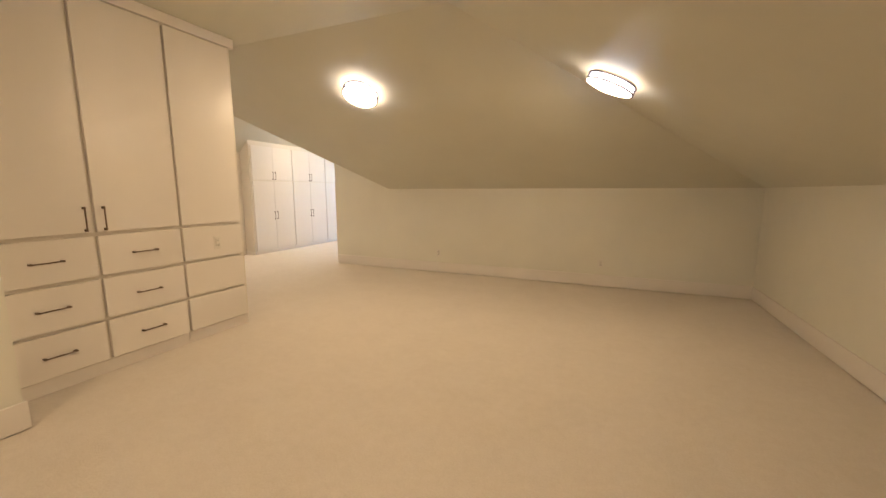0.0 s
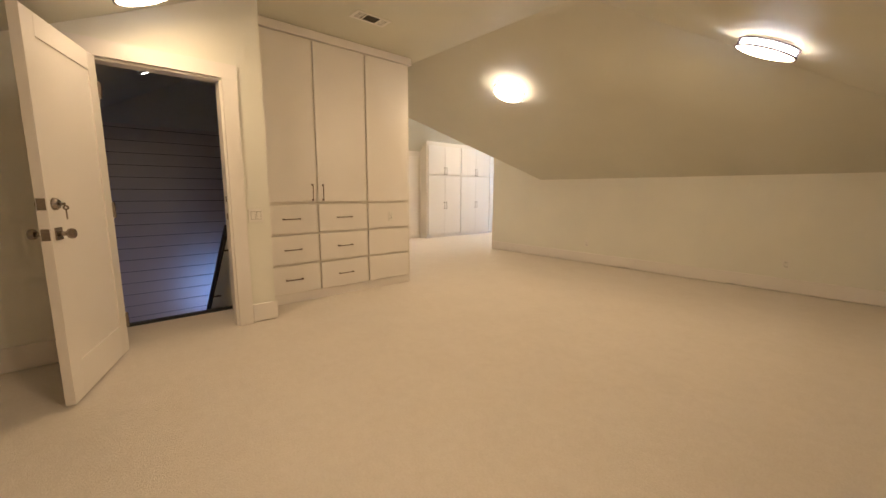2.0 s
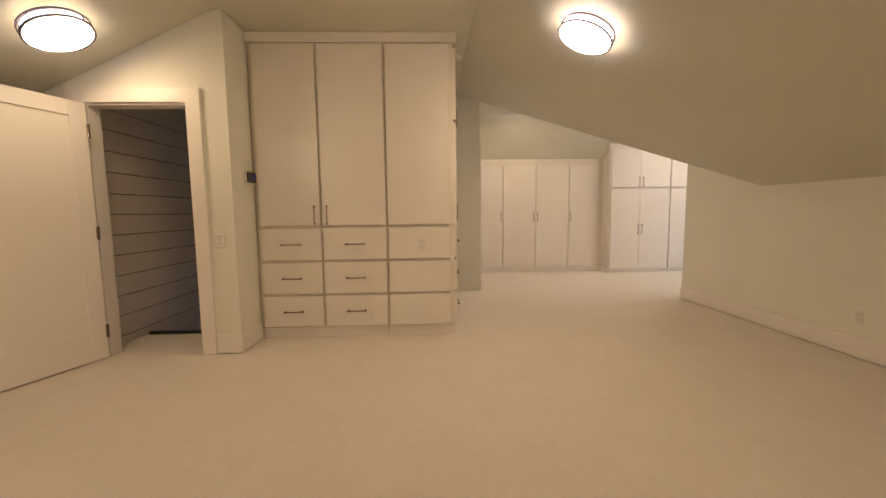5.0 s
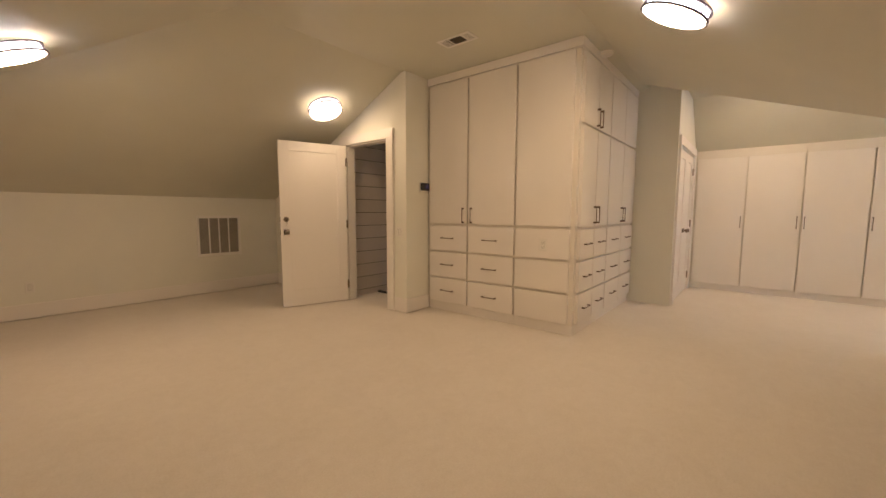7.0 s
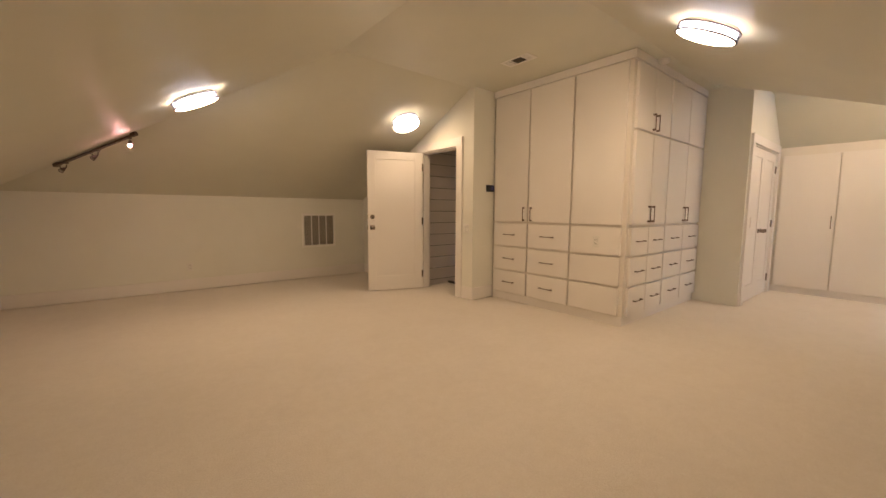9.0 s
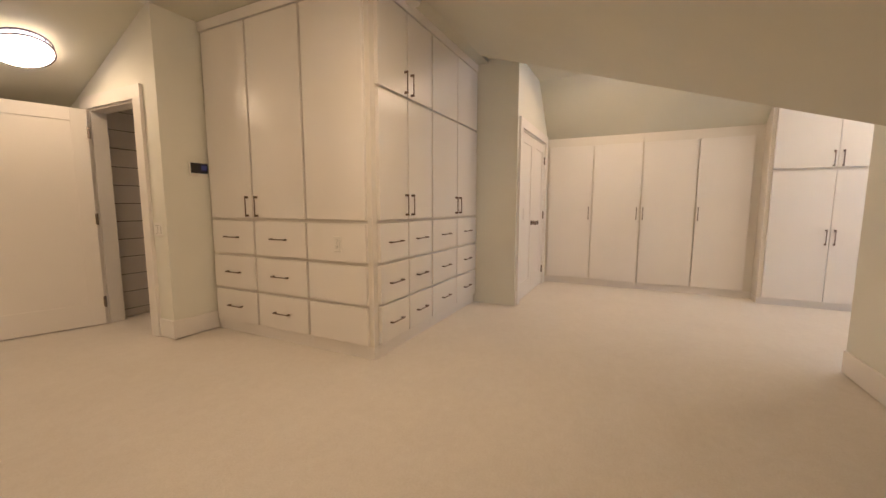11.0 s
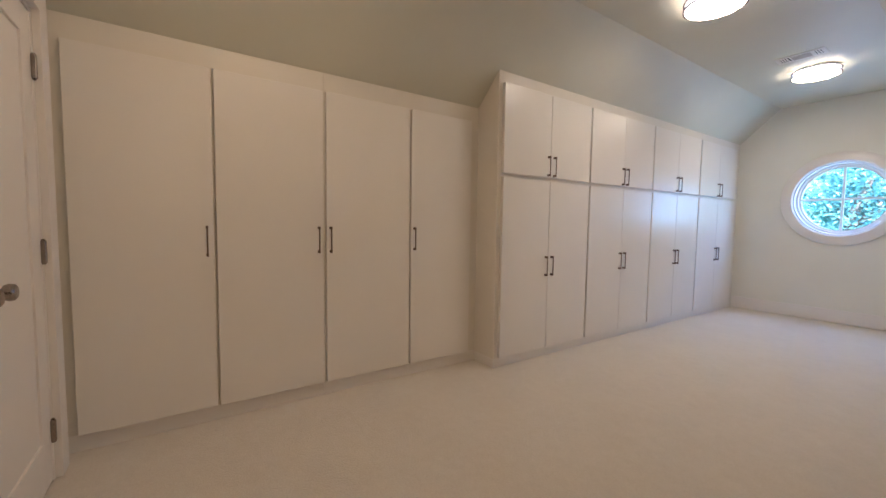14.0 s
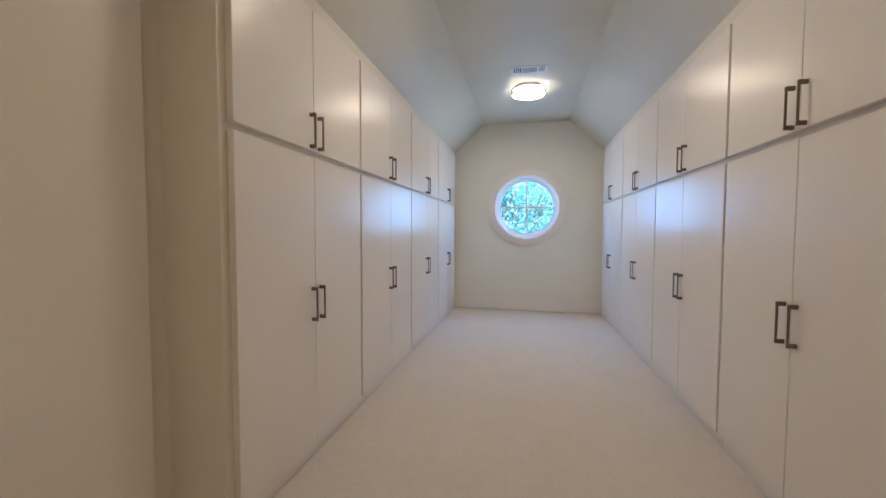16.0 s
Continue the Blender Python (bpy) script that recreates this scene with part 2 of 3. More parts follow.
# ---- ceilings ----
UP = (0, 0, 0.14)
out = T + 0.05
low = KNEE - PITCH * out
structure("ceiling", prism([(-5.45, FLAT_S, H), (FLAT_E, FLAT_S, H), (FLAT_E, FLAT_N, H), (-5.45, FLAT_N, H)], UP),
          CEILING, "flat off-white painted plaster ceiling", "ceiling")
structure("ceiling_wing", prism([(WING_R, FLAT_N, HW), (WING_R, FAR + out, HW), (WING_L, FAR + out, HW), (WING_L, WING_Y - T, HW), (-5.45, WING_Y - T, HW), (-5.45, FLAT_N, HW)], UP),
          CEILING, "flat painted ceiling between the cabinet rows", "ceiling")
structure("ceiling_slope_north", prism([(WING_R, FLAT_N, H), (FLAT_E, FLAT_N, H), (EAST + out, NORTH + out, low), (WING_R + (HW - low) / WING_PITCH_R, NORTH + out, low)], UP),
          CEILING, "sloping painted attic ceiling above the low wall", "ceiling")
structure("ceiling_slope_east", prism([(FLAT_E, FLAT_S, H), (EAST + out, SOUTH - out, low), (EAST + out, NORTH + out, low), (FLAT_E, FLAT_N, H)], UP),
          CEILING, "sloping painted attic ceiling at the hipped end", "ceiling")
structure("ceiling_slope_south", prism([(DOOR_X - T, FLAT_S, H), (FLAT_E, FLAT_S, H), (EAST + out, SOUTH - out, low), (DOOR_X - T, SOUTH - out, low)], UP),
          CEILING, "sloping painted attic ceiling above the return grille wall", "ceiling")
vx = WING_R + (HW - KNEE) / WING_PITCH_R
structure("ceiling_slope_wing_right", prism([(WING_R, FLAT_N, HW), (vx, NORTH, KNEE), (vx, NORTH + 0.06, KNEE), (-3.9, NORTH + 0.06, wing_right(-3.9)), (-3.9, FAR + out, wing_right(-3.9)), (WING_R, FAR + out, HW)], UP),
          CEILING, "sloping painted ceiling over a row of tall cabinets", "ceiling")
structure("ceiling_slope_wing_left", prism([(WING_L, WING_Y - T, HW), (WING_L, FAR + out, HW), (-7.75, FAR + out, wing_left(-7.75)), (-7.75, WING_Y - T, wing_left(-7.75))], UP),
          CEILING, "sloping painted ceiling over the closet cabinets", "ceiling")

# ---- walls ----
structure("wall_north", prism([(KNEE_END, NORTH, -0.2), (EAST + T, NORTH, -0.2), (EAST + T, NORTH, KNEE), (vx, NORTH, KNEE), (KNEE_END, NORTH, wing_right(KNEE_END))], (0, T, 0.02)),
          WALL, "low cream painted knee wall under the slope", "wall")
structure("wall_east", boxes(((EAST, SOUTH - T, -0.2), (EAST + T, NORTH + T, KNEE + 0.02))), WALL, "low cream painted knee wall at the hipped end", "wall")
structure("wall_south", boxes(((DOOR_X - T, SOUTH - T, -0.2), (EAST, SOUTH, KNEE + 0.02))), WALL, "low cream painted knee wall with a return grille", "wall")
D0, D1, DH = 0.145, 0.935, 2.055      # stair door opening


def south_slope(y):
    return H - PITCH * (FLAT_S - y) if y < FLAT_S else H


bm = prism([(DOOR_X, SOUTH, -0.2), (DOOR_X, D0, -0.2), (DOOR_X, D0, south_slope(D0)), (DOOR_X, SOUTH, KNEE)], (-T, 0, 0.02))
other = [prism([(DOOR_X, D1, -0.2), (DOOR_X, POST_Y, -0.2), (DOOR_X, POST_Y, H), (DOOR_X, FLAT_S, H), (DOOR_X, D1, south_slope(D1))], (-T, 0, 0.02)),
         prism([(DOOR_X, D0, DH), (DOOR_X, D1, DH), (DOOR_X, D1, south_slope(D1)), (DOOR_X, D0, south_slope(D0))], (-T, 0, 0.02))]
structure("wall_stair_door", bm, WALL, "white painted wall around the stair door", "wall")
structure("wall_door_post", other[0], WALL, "white painted wall post beside the stair door", "wall")
structure("wall_door_head", other[1], WALL, "white painted wall above the stair door", "wall")
structure("wall_post_return", boxes(((DOOR_X - T, POST_Y - T, -0.2), (-3.9, POST_Y, HW + 0.02)), ((-3.9, POST_Y - T, -2.9), (-4.0, 2.36, HW + 0.02))), WALL, "white painted return wall beside the built-in cabinets", "wall")
structure("wall_pillar", boxes(((PILLAR_X, 2.37, -0.2), (PILLAR_X - T, WING_Y, HW + 0.02))), WALL, "painted wall end beside the built-in cabinets", "wall")
C0, C1 = -5.475, -6.80                # double door opening
structure("wall_double_door", boxes(((PILLAR_X - T, WING_Y - T, -0.2), (C0, WING_Y, HW + 0.02)), ((C1, WING_Y - T, -0.2), (-7.75, WING_Y, HW + 0.02)), ((C1, WING_Y - T, DH), (C0, WING_Y, HW + 0.02))),
          WALL, "white painted wall around a pair of closet doors", "wall")
# the upper box is unseen, added to close the closet space against the sky
structure("wall_west", boxes(((-7.63, 2.4, -0.2), (-7.75, FAR + T, 2.2)), ((-7.63, 2.4, 2.2), (-7.75, WING_Y - T, 2.9))), WALL, "painted wall behind the closet cabinets", "wall")
structure("wall_wing_right", boxes(((-4.03, NORTH + T, -0.2), (-3.9, FAR + T, 2.2))), WALL, "painted wall behind the tall cabinets", "wall")

# far wall with a round opening
WIN_X, WIN_Z, WIN_R = -5.675, 1.557, 0.465


def pierced_wall():
    bm = bmesh.new()
    x0, x1, z0, z1 = -7.75, -3.9, -0.2, HW + 0.1
    n = 64
    layers = []
    for y in (FAR, FAR + 0.16):
        inner, outer = [], []
        for i in range(n):
            a = 2 * math.pi * i / n
            c, s = math.cos(a), math.sin(a)
            inner.append(bm.verts.new((WIN_X + WIN_R * c, y, WIN_Z + WIN_R * s)))
            k = min(((x1 - WIN_X) / c if c > 1e-6 else (x0 - WIN_X) / c if c < -1e-6 else 1e9), ((z1 - WIN_Z) / s if s > 1e-6 else (z0 - WIN_Z) / s if s < -1e-6 else 1e9))
            outer.append(bm.verts.new((WIN_X + k * c, y, WIN_Z + k * s)))
        layers.append((inner, outer))
    (ai, ao), (bi, bo) = layers
    for i in range(n):
        j = (i + 1) % n
        bm.faces.new((ai[i], ai[j], ao[j], ao[i]))
        bm.faces.new((bi[i], bo[i], bo[j], bi[j]))
        bm.faces.new((ai[i], bi[i], bi[j], ai[j]))
        bm.faces.new((ao[i], ao[j], bo[j], bo[i]))
    return bm


structure("wall_far", pierced_wall(), WALL, "cream painted gable wall with a round window", "wall")


# ---- baseboards and casings ----
def baseboard(a, b, normal, height=0.17):
    """A board along the foot of a wall from a to b (x, y), standing out along normal."""
    t = 0.016
    (ax, ay), (bx, by), (nx, ny) = a, b, normal
    bm = boxes(((ax, ay, 0.009), (bx + nx * t, by + ny * t, height)), bevel=0.004)
    return structure("baseboard", bm, TRIM, "white painted flat baseboard", "baseboard")


baseboard((KNEE_END, NORTH), (EAST, NORTH), (0, -1))
baseboard((EAST, SOUTH + 0.017), (EAST, NORTH - 0.017), (-1, 0))
baseboard((DOOR_X, SOUTH), (EAST, SOUTH), (0, 1))
baseboard((DOOR_X, SOUTH + 0.017), (DOOR_X, D0 - 0.115), (1, 0))
baseboard((DOOR_X, D1 + 0.115), (DOOR_X, POST_Y + 0.016), (1, 0))
baseboard((DOOR_X, POST_Y), (CAB_X + 0.003, POST_Y), (0, 1))
baseboard((PILLAR_X, WING_Y), (C0 + 0.11, WING_Y), (0, 1))
baseboard((ROW_X + 0.003, FAR), (ROW_R - 0.003, FAR), (0, -1))


def casing(name, m, width, height, label, w=0.11):
    """Flat boards round an opening: local x along the wall, y out of it."""
    t = 0.026
    top = thing(name, label, "door frame", m, kind="structure")
    part("side_board", boxes(((-w, 0, 0.002), (0, t, height)), bevel=0.001), TRIM, top)
    part("side_board", boxes(((width, 0, 0.002), (width + w, t, height)), bevel=0.001), TRIM, top)
    part("head_board", boxes(((-w, 0, height), (width + w, t, height + w)), bevel=0.001), TRIM, top)
    for x0, x1 in ((0, 0.018), (width - 0.018, width)):
        part("jamb", boxes(((x0, -T - 0.005, 0.002), (x1, -0.001, height - 0.019)), bevel=0.002), TRIM, top)
    part("head_jamb", boxes(((0, -T - 0.005, height - 0.018), (width, -0.001, height - 0.001)), bevel=0.002), TRIM, top)
    return top


def door_leaf(width, height, thick=0.036):
    """A one-panel leaf with its hinge edge at the origin, running along x, y through the leaf."""
    s = 0.115
    bm = boxes(((0, 0, 0), (s, thick, height)), ((width - s, 0, 0), (width, thick, height)),
               ((s, 0, 0), (width - s, thick, 0.21)), ((s, 0, height - s), (width - s, thick, height)), bevel=0.0015)
    box(bm, (s - 0.004, 0.009, 0.2), (width - s + 0.004, thick - 0.009, height - s + 0.01))
    return bm


def knob_bm(m, reach=0.055):
    bm = bmesh.new()
    lathe(bm, [(0, 0), (0.012, 0), (0.012, reach * 0.5), (0.024, reach * 0.62), (0.028, reach * 0.8), (0.026, reach), (0.02, reach * 1.08), (0, reach * 1.1)], 20, m)
    return bm


def square_plate(x, z, y, side, s=0.033, t=0.008):
    return boxes(((x - s, y, z - s), (x + s, y + side * t, z + s)), bevel=0.002)


def hinge(parent, x, y, z):
    bm = boxes(((x - 0.004, y - 0.006, z - 0.05), (x + 0.014, y + 0.012, z + 0.05)), bevel=0.003)
    rod(bm, (x - 0.002, y, z - 0.055), (x - 0.002, y, z + 0.055), 0.007, 10)
    return part("hinge", bm, NICKEL, parent, "brushed metal hinge")


stair_casing = casing("door_casing", pose(DOOR_X, D0, 0) @ Matrix(((0, 1, 0, 0), (1, 0, 0, 0), (0, 0, 1, 0), (0, 0, 0, 1))), D1 - D0, DH, "white flat door casing round the stair door")

for z, h in ((0.955, 0.055), (1.10, 0.05)):
    part("strike_plate", boxes(((D1 - D0 - 0.0215, -0.062, z - h / 2), (D1 - D0 - 0.0175, -0.030, z + h / 2)), bevel=0.001), NICKEL, stair_casing, "brushed nickel strike plate")

# stair door, standing open into the room
hx, hy = -2.883, 0.141
ang = math.degrees(math.atan2(-0.119 - hy, -2.108 - hx))
door = thing("stair_door", "open white one-panel door with metal knob and deadbolt", "door", pose(hx, hy, 0.012, 0, 0, ang))
leaf = part("leaf", door_leaf(0.82, 2.03, 0.045), TRIM, door)
for side, y in ((-1, 0.0), (1, 0.045)):
    turn = pose(0, 0, 0, 90 if side < 0 else -90, 0, 0)
    part("knob_plate", square_plate(0.755, 0.93, y, side), NICKEL, door, "square brushed nickel rose")
    part("door_knob", knob_bm(Matrix.Translation((0.755, y + side * 0.006, 0.93)) @ turn, 0.06), NICKEL, door, "brushed nickel knob", True)
    bm = bmesh.new()
    lathe(bm, [(0, 0), (0.033, 0), (0.031, 0.012), (0.022, 0.022), (0, 0.024)], 24, Matrix.Translation((0.755, y, 1.085)) @ turn)
    bolt = part("deadbolt", bm, NICKEL, door, "round nickel deadbolt", True)
    if side > 0:
        key = boxes(((0.752, 0.045 + 0.022, 1.078), (0.758, 0.045 + 0.046, 1.092)), bevel=0.001)
        lathe(key, [(0.006, -0.0015), (0.013, -0.0015), (0.013, 0.0015), (0.006, 0.0015)], 16, Matrix.Translation((0.755, 0.045 + 0.046, 1.066)) @ pose(0, 0, 0, 90, 0, 90), True)
        box(key, (0.754, 0.045 + 0.043, 1.005), (0.7565, 0.045 + 0.049, 1.055))
        part("key", key, NICKEL, bolt, "small metal key left in the lock")
part("latch_plate", boxes(((0.8195, 0.005, 0.90), (0.822, 0.040, 0.96))), NICKEL, door)
part("latch_plate", boxes(((0.8195, 0.005, 1.055), (0.822, 0.040, 1.115))), NICKEL, door)
for z in (0.22, 1.02, 1.82):
    hinge(door, -0.006, 0.045 + 0.004, z)

# closed pair of closet doors
casing("double_door_casing", pose(C0, WING_Y, 0) @ Matrix(((-1, 0, 0, 0), (0, 1, 0, 0), (0, 0, 1, 0), (0, 0, 0, 1))), C0 - C1, DH, "white flat casing round a pair of closet doors", 0.105)
half = (C0 - C1) / 2 - 0.02
for k in (0, 1):
    dd = thing("closet_door", ("white one-panel closet door, closed, with nickel knob", "white one-panel closet door, closed, with three hinges showing")[k], "door", pose(C0 - 0.018, WING_Y - 0.04, 0.012) if k == 0 else pose(C1 + 0.018, WING_Y - 0.04, 0.012), "pair of closet doors")
    w = half - 0.0015
    bm = door_leaf(w, 2.018)
    if k == 0:
        bmesh.ops.scale(bm, vec=(-1, 1, 1), verts=bm.verts)
    part("leaf", bm, TRIM, dd)
    kx = (w - 0.055) * (-1 if k == 0 else 1)
    part("knob_plate", square_plate(kx, 0.93, 0.036, 1, 0.03), NICKEL, dd)
    part("door_knob", knob_bm(Matrix.Translation((kx, 0.042, 0.93)) @ pose(0, 0, 0, -90, 0, 0), 0.06), NICKEL, dd, "brushed nickel knob", True)
    for z in (0.22, 1.02, 1.80):
        hinge(dd, -0.002 if k else -0.008, 0.042, z)
    if k == 0:
        part("flush_bolt", boxes(((-0.20, 0.028, 0.98), (-0.185, 0.0366, 1.12)), bevel=0.002), TRIM, dd, "thin painted edge bolt plate")


# ---- cabinets ----
def pull_bm(length, upright):
    """A square bar pull standing 32 mm off the face; local z or x along it, -y out of the face."""
    bm = bmesh.new()
    h, r = length / 2, 0.0042
    rot = Matrix() if upright else pose(0, 0, 0, 0, 90, 0)
    box(bm, (-r, -0.034, -h), (r, -0.026, h), 0.0015)
    for s in (-1, 1):
        box(bm, (-r * 1.35, -0.034, s * h - 0.009), (r * 1.35, 0, s * h + 0.009), 0.002)
    bmesh.ops.transform(bm, matrix=rot, verts=bm.verts)
    return bm


PULL_V = mesh_of(pull_bm(0.155, True), "pull_upright", BRONZE)
PULL_H = mesh_of(pull_bm(0.16, False), "pull_level", BRONZE)


def cabinet(name, label, m, width, depth, height, fronts, plinth=0.1, group="", body_from=0.0, toe=0.006):
    """A cabinet whose face frame lies 5 mm behind local y = 0, looking along -y; x runs along its width.
    fronts: (kind, x0, x1, z0, z1, pull) with pull None, 'level', or the x of an upright pull and its z."""
    top = thing(name, label, "cabinet", m, group)
    part("body", boxes(((body_from, 0.005, plinth), (width, depth, height)), bevel=0.0006), FRAME_SHADED, top)
    part("plinth", boxes(((body_from, toe, 0.001), (width, depth, plinth - 0.001)), bevel=0.002), TRIM, top)
    for kind, x0, x1, z0, z1, pull in fronts:
        f = part(kind, boxes(((x0, -0.026, z0), (x1, 0.0045, z1)), bevel=0.002), CABINET, top)
        if pull is None:
            continue
        hnd = new("handle", PULL_H if pull == "level" else PULL_V)
        hnd.parent = f
        hnd.location = ((x0 + x1) / 2, -0.026, (z0 + z1) / 2) if pull == "level" else (pull[0], -0.026, pull[1])
        hnd["label"] = "dark bronze bar pull"
    return top


ROWS_Z = ((0.112, 0.40), (0.424, 0.715), (0.741, 1.03))
DOOR_Z0, DOOR_Z1, SPLIT = 1.058, 2.66, 2.012


def facing_east(x, y):
    """Local frame of a cabinet that looks along +x, its width running along +y from (x, y)."""
    return pose(x, y, 0, 0, 0, 90)


def facing_north(x, y):
    return pose(x, y, 0, 0, 0, 180)


def facing_west(x, y):
    return pose(x, y, 0, 0, 0, -90)


y0 = POST_Y + 0.004
c1 = (1.288 - y0, 1.838 - y0)
c2 = (1.862 - y0, 2.437 - y0)
fr = [("door", *c1, DOOR_Z0, DOOR_Z1, (c1[1] - 0.045, 1.155)), ("door", *c2, DOOR_Z0, DOOR_Z1, (c2[0] + 0.045, 1.155))]
for z0, z1 in ROWS_Z:
    fr += [("drawer_front", *c1, z0, z1, "level"), ("drawer_front", *c2, z0, z1, "level")]
cabinet("tall_cabinet", "built-in cream cabinet with two tall doors over six drawers", facing_east(CAB_X, y0), 2.449 - y0, 0.55, H - 0.004, fr, group="built-in block by the stair door")
c3 = (2.462 - 2.450, 3.030 - 2.450)
fr = [("door", *c3, DOOR_Z0, DOOR_Z1, None)] + [("drawer_front", *c3, z0, z1, None) for z0, z1 in ROWS_Z]
cabinet("tall_cabinet", "built-in cream cabinet end with a plain door and blank drawer fronts", facing_east(CAB_X, 2.450), CAB_Y - 0.005 - 2.450, 0.062, H - 0.004, fr, group="built-in block by the stair door")


def side_unit(x_start, x_end, cols, label, upper_pulls):
    """A unit of the block's long side; its columns are given as world x pairs."""
    o = x_start
    fr = []
    for k, (a, b) in enumerate(cols):
        u0, u1 = o - a, o - b
        px = u1 - 0.04 if k == 0 else u0 + 0.04
        fr.append(("door", u0, u1, DOOR_Z0, SPLIT - 0.012, (px, 1.17)))
        fr.append(("door", u0, u1, SPLIT + 0.012, DOOR_Z1, (px, 2.125) if upper_pulls else None))
        for z0, z1 in ROWS_Z:
            fr.append(("drawer_front", u0, u1, z0, z1, "level"))
    return cabinet("tall_cabinet", label, facing_north(x_start, CAB_Y), x_start - x_end, 0.5, H - 0.004, fr, group="built-in block by the stair door")


side_unit(CAB_X - 0.063, -4.186, ((-3.362, -3.757), (-3.771, -4.174)), "built-in cream cabinet with four doors over six drawers, bronze pulls", True)
side_unit(-4.187, PILLAR_X + 0.002, ((-4.200, -4.742), (-4.756, -5.300)), "built-in cream cabinet beside the wall end, upper doors without pulls", False)
structure("crown_trim", boxes(((CAB_X + 0.026, POST_Y + 0.002, 2.675), (CAB_X - 0.009, CAB_Y + 0.026, H - 0.002)), ((CAB_X - 0.0095, CAB_Y - 0.009, 2.675), (PILLAR_X + 0.002, CAB_Y + 0.026, H - 0.002)), bevel=0.003),
          TRIM, "flat painted crown board above the built-in cabinets", "trim")

# closet wall: two units of two tall doors
CT = 2.145
edges = ((3.622, 4.226), (4.240, 4.848), (4.866, 5.488), (5.504, 6.065))
for k in (0, 1):
    a, b = edges[2 * k], edges[2 * k + 1]
    o = (WING_Y + 0.003, 4.858)[k]
    e = (4.857, NORTH + 0.012)[k]
    pl = (a[1] - 0.034, b[1] - 0.036) if k == 0 else (a[0] + 0.024, b[0] + 0.022)
    fr = [("door", a[0] - o, a[1] - o, 0.096, 2.02, (pl[0] - o, 1.062)), ("door", b[0] - o, b[1] - o, 0.096, 2.02, (pl[1] - o, 1.062))]
    cabinet("closet_cabinet", "cream built-in closet with two full-height doors", facing_east(CLOSET_X, o), e - o, 0.55, CT, fr, 0.09, "closet cabinets under the slope")

# the two rows of tall cabinets that lead to the window
ROW_TOP = 2.392
unit = 1.132
ROW_START = NORTH + 0.024


def row_unit(k, west):
    a = ROW_START + k * unit
    w = unit - 0.001 if k < 3 else FAR - a - 0.002
    pad0 = 0.022 if k == 0 else 0.012
    pad1 = 0.012
    mid = unit / 2 + (pad0 - pad1) / 2
    fr = []
    if not west and k == 0:
        pad0 = 0.028
    for z0, z1, hz in ((0.085, 1.560, 0.82), (1.590, 2.290, 1.685)):
        u = [(pad0, mid - 0.002), (mid + 0.002, unit - pad1)]
        if west:
            fr += [("door", *u[0], z0, z1, (u[0][1] - 0.035, hz)), ("door", *u[1], z0, z1, (u[1][0] + 0.035, hz))]
        else:
            fr += [("door", unit - u[0][1], unit - u[0][0], z0, z1, (unit - u[0][1] + 0.035, hz)), ("door", unit - u[1][1], unit - u[1][0], z0, z1, (unit - u[1][0] - 0.035, hz))]
    m = facing_east(ROW_X, a) if west else facing_west(ROW_R, a + unit)
    start = 0.0
    if west and k == 0:
        start = -0.016
    if not west:
        start = a + unit - FAR + 0.002 if k == 3 else 0.0
        w = unit - (0.03 if k == 0 else 0.001)
    return cabinet("storage_cabinet", "tall cream storage cabinet with four slab doors, bronze pulls", m, w, 0.55, ROW_TOP, fr, 0.078, "cabinet row leading to the round window", start)


for k in range(4):
    row_unit(k, True)
    row_unit(k, False)


# ---- ceiling lamps ----
def ceiling_lamp(place, normal, glass=DIFFUSER, side=SIDE_GLASS):
    """A drum lamp, its back on the ceiling at place, hanging along normal."""
    m = Matrix.Translation(place) @ Vector(normal).to_track_quat("Z", "Y").to_matrix().to_4x4()
    lamp = thing("ceiling_lamp", "lit round flush ceiling lamp with frosted glass and metal bands", "ceiling lamp", m, "round ceiling lamps")
    bm = bmesh.new()
    lathe(bm, [(0, 0.001), (0.172, 0.001), (0.172, 0.026), (0, 0.026)], 40)
    part("base_plate", bm, PLASTIC, lamp)
    bm = bmesh.new()
    lathe(bm, [(0.179, 0.0755), (0.165, 0.080), (0.115, 0.085), (0.05, 0.088), (0, 0.089)], 56)
    part("glass_shade", bm, glass, lamp, "glowing frosted white glass", True)
    bm = bmesh.new()
    lathe(bm, [(0.174, 0.0265), (0.174, 0.0675)], 56)
    part("drum_glass", bm, side, lamp, "glowing frosted glass drum", True)
    for h0, h1 in ((0.020, 0.028), (0.066, 0.077)):
        bm = bmesh.new()
        lathe(bm, [(0.183, h0), (0.193, h0), (0.193, h1), (0.183, h1)], 56, None, True)
        part("band", bm, BAND, lamp, "thin metal band", True)
    for i in range(12):
        a = 2 * math.pi * i / 12
        bm = boxes(((0.184, -0.002, 0.0285), (0.190, 0.002, 0.0655)))
        bmesh.ops.rotate(bm, cent=(0, 0, 0), matrix=Matrix.Rotation(a, 3, "Z"), verts=bm.verts)
        part("upright", bm, BAND, lamp)
    return lamp


def north_z(y):
    return H - PITCH * (y - FLAT_N)


def east_z(x):
    return H - PITCH * (x - FLAT_E)


